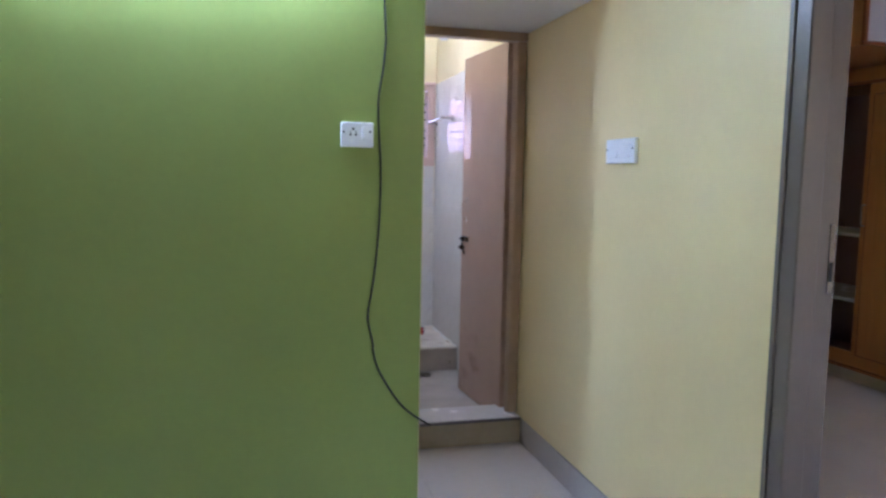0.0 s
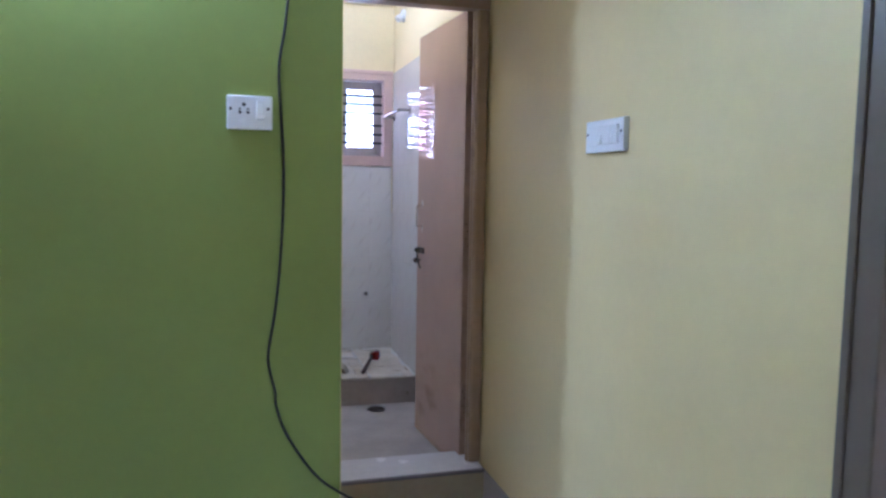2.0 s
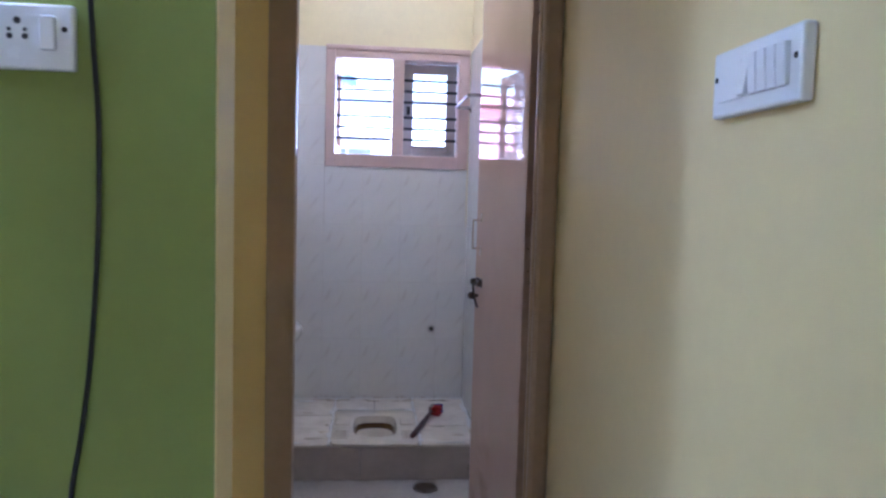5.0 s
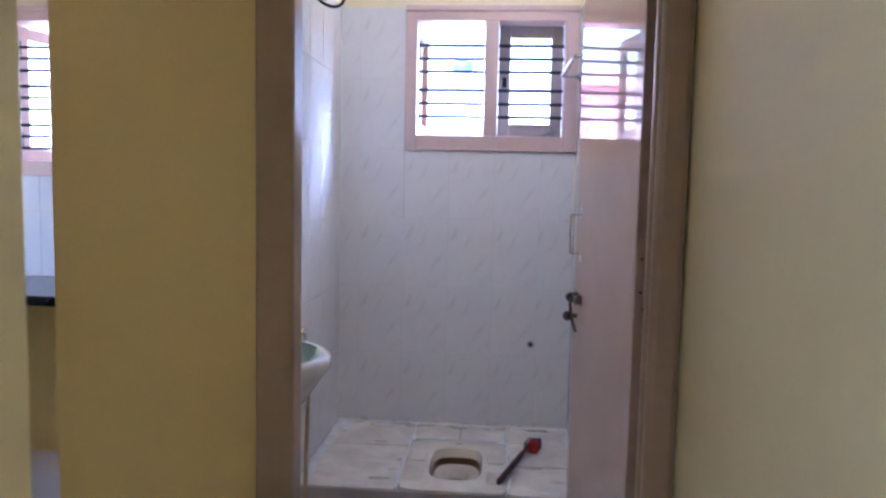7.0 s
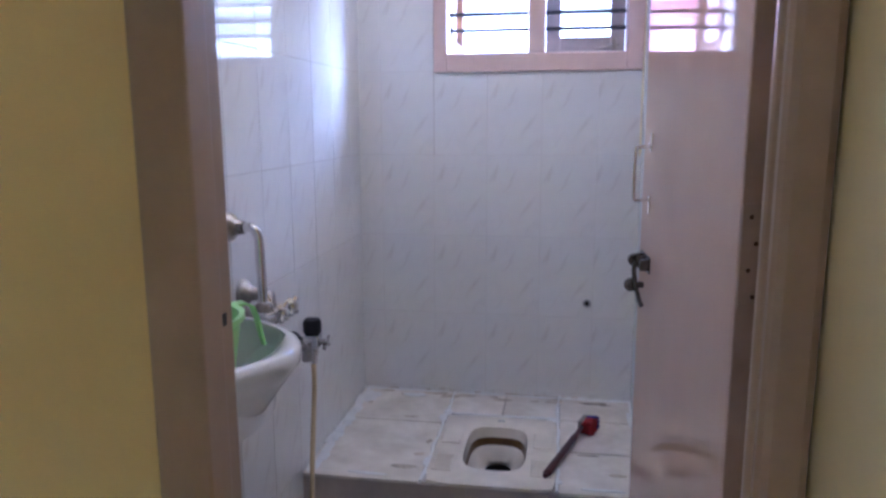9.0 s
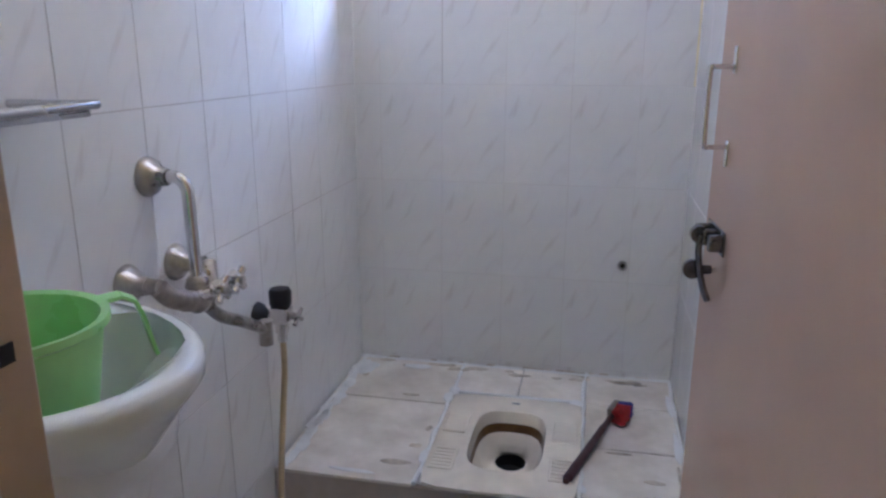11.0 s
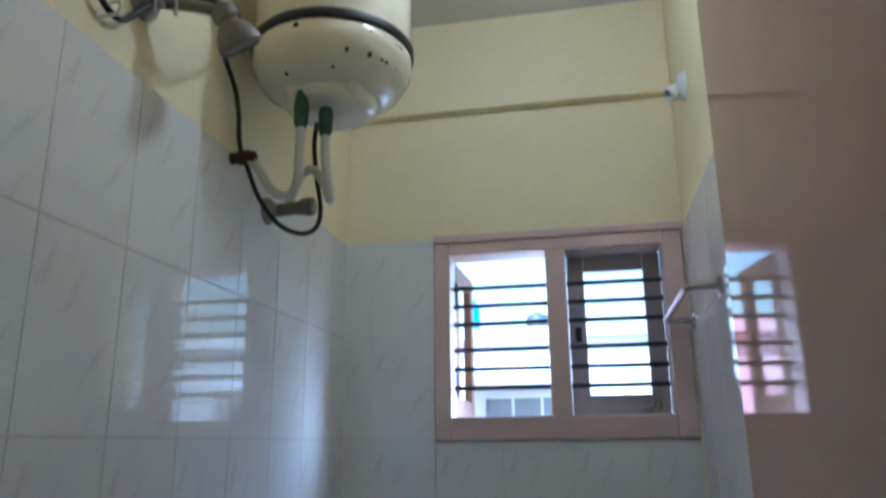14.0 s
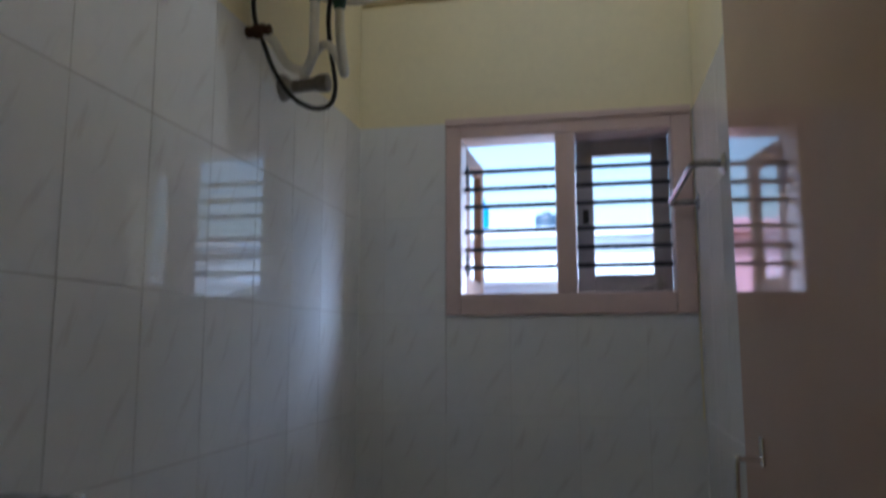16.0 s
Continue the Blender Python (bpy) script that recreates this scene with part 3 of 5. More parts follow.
window("window_2", KW0, KW1, KZ0, KZ1, B, (KW0 + KW1) / 2, 80, "pink painted kitchen window with horizontal iron bars", KBZ)
bedroom_frame()

# raised sill of the bathroom
sill = thing("doorstep", (0.65, 3.78, 0), "raised tiled doorstep with a grey stone nosing", "doorstep", "", "structure")
part("riser", box(bmesh.new(), JL - 0.04, R - 0.010, 3.745, D + 0.02, 0.0, 0.118, 0.002), M_STEP, sill, "beige tiled riser")
part("nosing", box(bmesh.new(), JL - 0.04, R - 0.010, 3.738, 3.756, 0.118, 0.132, 0.003), M_STONE, sill, "dark grey stone edge")
part("tread", box(bmesh.new(), JL - 0.04, R - 0.010, 3.757, DI + 0.03, 0.118, 0.131, 0.002), M_BFLOOR, sill, "pale tiled tread")


# ---- bathroom fittings ----
def blob(bm, x, y, rx, ry, z, h, rnd, n=16):
    """A thin smear with a ragged outline, lying on a level face."""
    a = [rnd.uniform(0.55, 1.15) for _ in range(n)]
    a = [(a[i - 1] + 2 * a[i] + a[(i + 1) % n]) / 4 for i in range(n)]
    ang = [2 * math.pi * i / n for i in range(n)]
    low = [bm.verts.new((x + rx * a[i] * math.cos(ang[i]), y + ry * a[i] * math.sin(ang[i]), z - 0.001)) for i in range(n)]
    top = [bm.verts.new((x + rx * a[i] * 0.93 * math.cos(ang[i]), y + ry * a[i] * 0.93 * math.sin(ang[i]), z + h)) for i in range(n)]
    for i in range(n):
        bm.faces.new((low[i], low[(i + 1) % n], top[(i + 1) % n], top[i]))
    bm.faces.new(top)


def squat_platform():
    p = thing("toilet_platform", (0.52, PY, BF), "raised tiled toilet platform with smeared white cement joints", "platform", "", "structure")
    bm = bmesh.new()
    hx0, hx1, hy0, hy1 = 0.466, 0.680, 5.085, 5.435
    for s in ((0.0, hx0, PY + 0.012, B), (hx1, R, PY + 0.012, B), (hx0, hx1, PY + 0.012, hy0), (hx0, hx1, hy1, B)):
        box(bm, s[0], s[1], s[2], s[3], BF, PLAT - 0.010)
    part("core", bm, M_GROUT, p)
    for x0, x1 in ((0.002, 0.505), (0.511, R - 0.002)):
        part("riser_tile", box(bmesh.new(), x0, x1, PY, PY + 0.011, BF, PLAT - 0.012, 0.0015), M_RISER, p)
    tiles = ((0.004, 0.362, PY - 0.006, 5.42), (0.004, 0.362, 5.426, B - 0.004), (0.372, 0.566, 5.52, B - 0.004), (0.572, 0.764, 5.52, B - 0.004),
             (0.776, R - 0.004, PY - 0.006, 5.255), (0.776, R - 0.004, 5.261, 5.51), (0.776, R - 0.004, 5.516, B - 0.004))
    for x0, x1, y0, y1 in tiles:
        part("platform_tile", box(bmesh.new(), x0, x1, y0, y1, PLAT - 0.010, PLAT, 0.0015), M_PLAT, p)
    rnd = random.Random(5)
    bm = bmesh.new()
    for a, b in (((0.367, PY), (0.367, 5.52)), ((0.367, 5.515), (0.77, 5.515)), ((0.77, PY), (0.77, B)), ((0.367, 5.52), (0.367, B - 0.01)), ((R - 0.008, PY), (R - 0.008, B)), ((0.006, 5.2), (0.02, B)), ((0.0, B - 0.008), (R, B - 0.008))):
        n = 14
        pts = []
        for i in range(n):
            k = i / (n - 1)
            pts.append((a[0] + (b[0] - a[0]) * k + rnd.uniform(-0.003, 0.003), a[1] + (b[1] - a[1]) * k, PLAT - 0.002))
        pipe(bm, pts, [rnd.uniform(0.004, 0.0085) for _ in range(n)], 6, 2)
    for x, y, r in ((0.37, 5.52, 0.018), (0.765, 5.51, 0.012), (0.05, 5.62, 0.03), (0.03, 5.5, 0.022), (0.37, 5.15, 0.012)):
        lathe(bm, [(r, 0), (r * 0.8, 0.003), (0.0, 0.0045)], Matrix.Translation((x, y, PLAT - 0.001)) @ Matrix.Diagonal((1, 1.8, 1, 1)), 10)
    part("cement_joint", bm, M_CEMENT, p, "smeared white cement joints")
    bm = bmesh.new()
    for k in range(16):
        y = 5.02 + 0.043 * k
        blob(bm, 0.022 + rnd.uniform(-0.004, 0.012), y, rnd.uniform(0.014, 0.030), rnd.uniform(0.025, 0.05), PLAT, 0.0016, rnd)
    for x, y, rx, ry in ((0.045, 5.64, 0.045, 0.05), (0.36, 5.47, 0.022, 0.035), (0.37, 5.12, 0.02, 0.04), (0.385, 5.05, 0.03, 0.02), (0.745, 5.50, 0.02, 0.03), (0.77, 5.06, 0.018, 0.03), (0.20, 5.02, 0.07, 0.010), (0.60, 5.02, 0.09, 0.008), (0.90, 5.02, 0.08, 0.008),
                         (1.02, 5.3, 0.012, 0.10), (1.02, 5.55, 0.012, 0.09), (0.56, 5.49, 0.09, 0.016), (0.22, 5.67, 0.05, 0.02)):
        blob(bm, x, y, rx, ry, PLAT, 0.0022, rnd)
    part("cement_smear", bm, M_CEMENT, p, "white cement smears along the wall")
    bm = bmesh.new()
    for k in range(22):
        blob(bm, rnd.uniform(0.08, 0.98), rnd.uniform(5.665, 5.712), rnd.uniform(0.015, 0.05), rnd.uniform(0.006, 0.014), PLAT, 0.0009, rnd)
    for x, y, rx, ry in ((0.06, 5.58, 0.014, 0.02), (0.33, 5.17, 0.022, 0.012), (0.30, 5.08, 0.05, 0.014), (0.345, 5.27, 0.010, 0.02), (0.87, 5.24, 0.05, 0.006), (0.95, 5.12, 0.03, 0.012), (0.24, 5.46, 0.035, 0.01), (1.015, 5.15, 0.008, 0.06)):
        blob(bm, x, y, rx, ry, PLAT, 0.0009, rnd)
    part("dirt_stain", bm, M_STAIN, p, "thin brown dirt stains")
    bm = bmesh.new()
    for i in range(26):
        x = rnd.uniform(0.02, R - 0.03)
        w = rnd.uniform(0.008, 0.05)
        box(bm, x, min(x + w, R - 0.004), B - 0.0055, B - 0.002, PLAT - 0.001, PLAT + rnd.uniform(0.002, 0.008))
    part("grime_line", bm, M_STAIN, p, "brown grime along the wall")
    bm = bmesh.new()
    for x, y, r in ((0.985, PY + 0.001, 0.012), (0.99, PY + 0.001, 0.008)):
        lathe(bm, [(r, 0), (r, 0.003), (0, 0.003)], Matrix.Translation((x, y, 0.105)) @ Matrix.Rotation(radians(90), 4, "X"), 10)
    part("riser_pipe_stub", bm, M_STAIN, p, "rusty pipe stub")


def squat_pan():
    t = thing("squat_pan", (0.57, 5.26, PLAT), "cream porcelain squat toilet pan with brown stains", "squat toilet")
    cx, cy = 0.571, 5.247
    # deck with a rounded opening
    n = 40
    def ring(hw, hl, z, k=4.0, dy=0.0):
        out = []
        for i in range(n):
            a = 2 * math.pi * i / n
            c, s = math.cos(a), math.sin(a)
            r = (abs(c) ** k + abs(s) ** k) ** (-1 / k)
            out.append(Vector((cx + hw * r * c, cy + dy + hl * r * s, z)))
        return out
    def skin(rings):
        bm = bmesh.new()
        vs = [[bm.verts.new(p) for p in r] for r in rings]
        for a, b in zip(vs, vs[1:]):
            for i in range(n):
                bm.faces.new((a[i], a[(i + 1) % n], b[(i + 1) % n], b[i])).smooth = True
        return bm, vs
    bm, _ = skin([ring(0.196, 0.255, PLAT - 0.008, 14), ring(0.196, 0.255, PLAT + 0.002, 14), ring(0.186, 0.246, PLAT + 0.006, 12), ring(0.114, 0.172, PLAT + 0.005, 5),
                  ring(0.108, 0.166, PLAT + 0.005, 4.5), ring(0.100, 0.158, PLAT + 0.004, 4), ring(0.094, 0.150, PLAT - 0.03, 3.6)])
    part("deck", bm, M_PAN, t)
    bm, vs = skin([ring(0.0945, 0.151, PLAT - 0.028, 3.6), ring(0.0915, 0.146, PLAT - 0.056, 3.2)])
    part("waterline", bm, M_PANSTAIN, t, "brown lime-scale ring")
    bm, vs = skin([ring(0.0915, 0.146, PLAT - 0.056, 3.2), ring(0.080, 0.128, PLAT - 0.080, 2.8), ring(0.066, 0.09, PLAT - 0.105, 2.4, 0.03), ring(0.044, 0.045, PLAT - 0.118, 2.0, 0.085)])
    part("bowl", bm, M_PAN, t)
    # shade in the outlet's depth is put into its near-black colour
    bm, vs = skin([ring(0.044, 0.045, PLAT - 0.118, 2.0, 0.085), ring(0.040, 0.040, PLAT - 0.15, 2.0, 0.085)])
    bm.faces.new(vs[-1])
    part("outlet", bm, M_DARK, t, "outlet hole with its shade painted near-black")
    for s in (-1, 1):
        for dy in (-0.13, 0.06):
            bm = bmesh.new()
            box(bm, cx + s * 0.152 - 0.032, cx + s * 0.152 + 0.032, cy + dy - 0.055, cy + dy + 0.055, PLAT + 0.003, PLAT + 0.010, 0.003)
            rest = part("footrest", bm, M_PAN, t)
            if dy < 0:
                for i in range(6):
                    part("grip_rib", box(bmesh.new(), cx + s * 0.152 - 0.026, cx + s * 0.152 + 0.026, cy + dy - 0.045 + i * 0.016, cy + dy - 0.037 + i * 0.016, PLAT + 0.009, PLAT + 0.0135, 0.002), M_PAN, rest)
    part("maker_mark", box(bmesh.new(), cx - 0.012, cx + 0.012, cy + 0.205, cy + 0.213, PLAT + 0.0055, PLAT + 0.0065), M_EXTGREY, t, "small grey printed mark")


def toilet_brush():
    t = thing("toilet_brush", (0.80, 5.30, PLAT), "maroon handled toilet brush with red and blue bristles", "brush")
    a, b = Vector((0.735, 5.058, PLAT + 0.014)), Vector((0.853, 5.405, PLAT + 0.030))
    bm = bmesh.new()
    pipe(bm, [a, a + (b - a) * 0.06, a + (b - a) * 0.4, a + (b - a) * 0.7, b], [0.008, 0.0125, 0.0115, 0.0105, 0.008], 12)
    part("handle", bm, M_BRUSHHANDLE, t)
    ax = (b - a).normalized()
    side = Vector((0.86, -0.30, 0.0)).normalized()
    m = Matrix.Translation((0.852, 5.415, PLAT + 0.026)) @ Matrix.Rotation(math.atan2(side.y, side.x), 4, "Z")
    part("head", box(bmesh.new(), -0.012, 0.006, -0.020, 0.050, -0.022, 0.022, 0.005, m), M_GREY_PVC, t, "grey plastic brush head")
    rnd = random.Random(3)
    for mt, y0, y1, lab in ((M_BRUSHRED, -0.024, 0.026, "red bristles"), (M_BRUSHBLUE, 0.026, 0.050, "blue bristles")):
        bm = bmesh.new()
        for i in range(260 if mt is M_BRUSHRED else 130):
            u, v = rnd.uniform(y0, y1), rnd.uniform(-0.018, 0.020)
            e = Vector((0.040 + rnd.uniform(-0.003, 0.005), u * 1.12 + rnd.uniform(-0.002, 0.002), max(-0.021, v * 1.15)))
            pipe(bm, [m @ Vector((0.004, u, v)), m @ e], 0.0019, 4, smooth=False)
        part("bristles", bm, mt, t, lab)


def wall_basin():
    t = thing("wash_basin", (0.0, 4.10, 0.6), "white porcelain wall-hung wash basin", "wash basin")
    cy, z = 4.135, 0.885
    n = 44
    def half(px, hw, zz):
        """Half an ellipse standing out from the wall."""
        out = []
        for i in range(n):
            c, q = math.cos(2 * math.pi * i / n), math.sin(2 * math.pi * i / n)
            out.append(Vector((0.002 + px * max(c, 0.0), cy + hw * q, zz)))
        return out
    def oval(x0, x1, hw, zz, k=2.3):
        out = []
        for i in range(n):
            a = 2 * math.pi * i / n
            c, s = math.cos(a), math.sin(a)
            r = (abs(c) ** k + abs(s) ** k) ** (-1 / k)
            out.append(Vector(((x0 + x1) / 2 + (x1 - x0) / 2 * r * c, cy + hw * r * s, zz)))
        return out
    def skin(rings, cap=False):
        bm = bmesh.new()
        vs = [[bm.verts.new(p) for p in r] for r in rings]
        for a, b in zip(vs, vs[1:]):
            for i in range(n):
                bm.faces.new((a[i], a[(i + 1) % n], b[(i + 1) % n], b[i])).smooth = True
        if cap:
            bm.faces.new(vs[-1])
            bm.faces.new(list(reversed(vs[0])))
        return bm
    bm = skin([oval(0.075, 0.17, 0.05, z - 0.155), oval(0.060, 0.27, 0.15, z - 0.132), oval(0.064, 0.275, 0.168, z - 0.06), oval(0.062, 0.283, 0.178, z - 0.020), oval(0.058, 0.290, 0.184, z - 0.004, 2.1),
               half(0.308, 0.205, z + 0.003), half(0.318, 0.215, z + 0.003), half(0.327, 0.224, z - 0.001), half(0.331, 0.229, z - 0.010), half(0.329, 0.228, z - 0.028), half(0.310, 0.214, z - 0.052),
               half(0.262, 0.176, z - 0.120), half(0.19, 0.12, z - 0.185), half(0.10, 0.05, z - 0.225)], True)
    part("bowl", bm, M_PORCELAIN, t)
    bm = bmesh.new()
    lathe(bm, [(0.0, 0.0), (0.022, 0.0), (0.024, 0.003), (0.010, 0.004), (0.0, 0.002)], Matrix.Translation((0.12, cy, z - 0.156)), 20)
    part("waste", bm, M_CHROME, t, "chrome waste")
    bm = bmesh.new()
    pipe(bm, [(0.09, cy, z - 0.22), (0.09, cy, z - 0.34), (0.09, cy + 0.01, z - 0.42), (0.05, cy + 0.03, z - 0.62), (0.04, cy + 0.04, 0.06)], 0.016, 12)
    part("waste_pipe", bm, M_HOSE, t, "white plastic waste pipe")


def jug():
    t = thing("plastic_jug", (0.14, 4.10, 0.74), "translucent green plastic jug standing in the basin", "jug")
    m = Matrix.Translation((0.152, 4.085, 0.742)) @ Matrix.Diagonal((1.25, 1.25, 1.04, 1))
    bm = bmesh.new()
    lathe(bm, [(0.0, 0.0), (0.052, 0.0), (0.056, 0.006), (0.080, 0.19), (0.086, 0.194), (0.086, 0.203), (0.078, 0.201), (0.054, 0.012), (0.0, 0.010)], m, 36)
    part("body", bm, M_JUG, t)
    bm = bmesh.new()
    strap = [(0.200, 4.182, 0.948), (0.214, 4.200, 0.949), (0.224, 4.212, 0.940), (0.229, 4.218, 0.918), (0.233, 4.222, 0.890), (0.237, 4.226, 0.866)]
    for k, (p, q) in enumerate(zip(strap, strap[1:])):
        p, q = Vector(p), Vector(q)
        w = 0.013 - 0.0012 * k
        across = Vector((0.72, -0.69, 0.0)).normalized()
        out = (q - p).cross(across).normalized() * 0.0022
        vs = [bm.verts.new(c + across * e * w + out * g) for c in (p, q) for e, g in ((-1, -1), (1, -1), (1, 1), (-1, 1))]
        for f in ((0, 3, 2, 1), (4, 5, 6, 7), (0, 1, 5, 4), (1, 2, 6, 5), (2, 3, 7, 6), (3, 0, 4, 7)):
            bm.faces.new([vs[i] for i in f])
    part("handle", bm, M_JUG, t)


def shelf():
    t = thing("wall_shelf", (0.0, 4.15, 1.15), "grey plastic wall shelf with a rail above the basin", "shelf")
    bm = bmesh.new()
    box(bm, 0.002, 0.125, 3.99, 4.305, 1.150, 1.158, 0.002)
    part("plate", bm, M_STEEL, t)
    bm = bmesh.new()
    pipe(bm, [(0.003, 4.305, 1.165), (0.11, 4.305, 1.165), (0.128, 4.29, 1.165), (0.128, 4.01, 1.165), (0.11, 3.99, 1.165), (0.003, 3.99, 1.165)], 0.006, 8, 3)
    part("rail", bm, M_STEEL, t)


def flange(bm, y, z, r=0.032, x=0.0):
    lathe(bm, [(r, 0.0), (r, 0.004), (r * 0.85, 0.014), (r * 0.5, 0.024), (r * 0.42, 0.04)], Matrix.Translation((x, y, z)) @ Matrix.Rotation(radians(90), 4, "Y"), 24)


def mixer():
    t = thing("bath_mixer", (0.0, 4.60, 0.84), "worn chrome wall mixer with an overhead shower pipe", "tap")
    y1, y2, z = 4.503, 4.650, 0.851
    for y in (y1, y2):
        bm = bmesh.new()
        flange(bm, y, z, 0.036)
        rod(bm, (0.02, y, z), (0.062, y, z), 0.014, 14)
        part("wall_flange", bm, M_OLDCHROME, t)
    bm = bmesh.new()
    pipe(bm, [(0.064, y1 - 0.004, z), (0.074, y1 + 0.012, z - 0.022), (0.082, 4.56, z - 0.042), (0.086, 4.595, z - 0.046), (0.082, 4.63, z - 0.042), (0.074, y2 - 0.012, z - 0.022), (0.064, y2 + 0.004, z)], [0.017, 0.017, 0.019, 0.024, 0.024, 0.019, 0.017, 0.017], 16)
    lathe(bm, [(0.020, 0.0), (0.024, 0.006), (0.020, 0.02), (0.013, 0.026)], Matrix.Translation((0.080, 4.592, z - 0.030)), 18)
    part("body", bm, M_OLDCHROME, t)
    bm = bmesh.new()
    rod(bm, (0.078, 4.592, z - 0.01), (0.076, 4.592, 0.99), 0.011, 14)
    pipe(bm, [(0.076, 4.592, 0.985), (0.074, 4.592, 1.005), (0.058, 4.592, 1.022), (0.03, 4.592, 1.022), (0.012, 4.592, 1.022)], 0.011, 14)
    part("riser_pipe", bm, M_CHROME, t)
    bm = bmesh.new()
    flange(bm, 4.592, 1.022, 0.036)
    part("wall_flange", bm, M_OLDCHROME, t)
    for y in (4.572, 4.632):
        bm = bmesh.new()
        rod(bm, (0.08, y, z - 0.042), (0.118, y + 0.012, z - 0.030), 0.012, 12)
        for k in range(4):
            a = math.pi / 4 + k * math.pi / 2
            c = Vector((0.126, y + 0.014, z - 0.026))
            rod(bm, c, c + Vector((0.004, 0.026 * math.cos(a), 0.026 * math.sin(a))), 0.0075, 10)
        lathe(bm, [(0.016, -0.012), (0.018, 0.0), (0.012, 0.010), (0.0, 0.012)], Matrix.Translation((0.126, y + 0.014, z - 0.026)) @ Matrix.Rotation(radians(90), 4, "Y"), 16)
        h = part("cross_handle", bm, M_CHROME, t)
        part("cap", lathe(bmesh.new(), [(0.008, 0.0), (0.008, 0.004), (0.0, 0.005)], Matrix.Translation((0.137, y + 0.014, z - 0.026)) @ Matrix.Rotation(radians(90), 4, "Y"), 12), M_BRASS, h, "worn brass cap")
    bm = bmesh.new()
    pipe(bm, [(0.086, 4.60, z - 0.060), (0.092, 4.64, z - 0.098), (0.10, 4.70, z - 0.130), (0.112, 4.772, z - 0.172)], 0.012, 14)
    rod(bm, (0.113, 4.776, z - 0.156), (0.113, 4.776, z - 0.208), 0.0145, 16)
    part("spout", bm, M_OLDCHROME, t)


def bib_tap():
    y, z = 4.962, 0.632
    t = thing("angle_tap", (0.0, y, z), "worn chrome angle tap with a dangling yellowed hose", "tap")
    bm = bmesh.new()
    flange(bm, y, z, 0.031)
    part("wall_flange", bm, M_BLACKBAND, t, "black wall flange")
    bm = bmesh.new()
    rod(bm, (0.02, y, z), (0.05, y, z), 0.014, 14)
    box(bm, 0.038, 0.086, y - 0.019, y + 0.019, z - 0.014, z + 0.026, 0.006)
    lathe(bm, [(0.016, 0.0), (0.015, -0.03), (0.011, -0.034), (0.011, -0.052), (0.009, -0.054)], Matrix.Translation((0.062, y, z - 0.008)), 16)
    part("body", bm, M_CHROME, t)
    bm = bmesh.new()
    lathe(bm, [(0.016, 0.0), (0.024, 0.003), (0.026, 0.008), (0.0265, 0.036), (0.022, 0.044), (0.0, 0.046)], Matrix.Translation((0.062, y, z + 0.026)), 20)
    part("knob", bm, M_BLACKBAND, t, "dull black knob")
    bm = bmesh.new()
    rod(bm, (0.084, y, z + 0.004), (0.102, y + 0.004, z + 0.002), 0.009, 12)
    for d in (-1, 1):
        rod(bm, (0.102, y - 0.018, z + 0.002 - d * 0.013), (0.102, y + 0.024, z + 0.002 + d * 0.013), 0.0055, 10)
    part("lever", bm, M_OLDCHROME, t)
    bm = bmesh.new()
    pipe(bm, [(0.062, y, z - 0.06), (0.062, y, 0.50), (0.066, y - 0.03, 0.40), (0.074, y - 0.075, 0.28), (0.078, y - 0.10, 0.16), (0.08, y - 0.12, 0.09), (0.10, y - 0.13, BF + 0.008), (0.18, y - 0.15, BF + 0.008)], 0.0075, 10)
    part("hose", bm, M_HOSEOLD, t, "yellowed plastic hose")


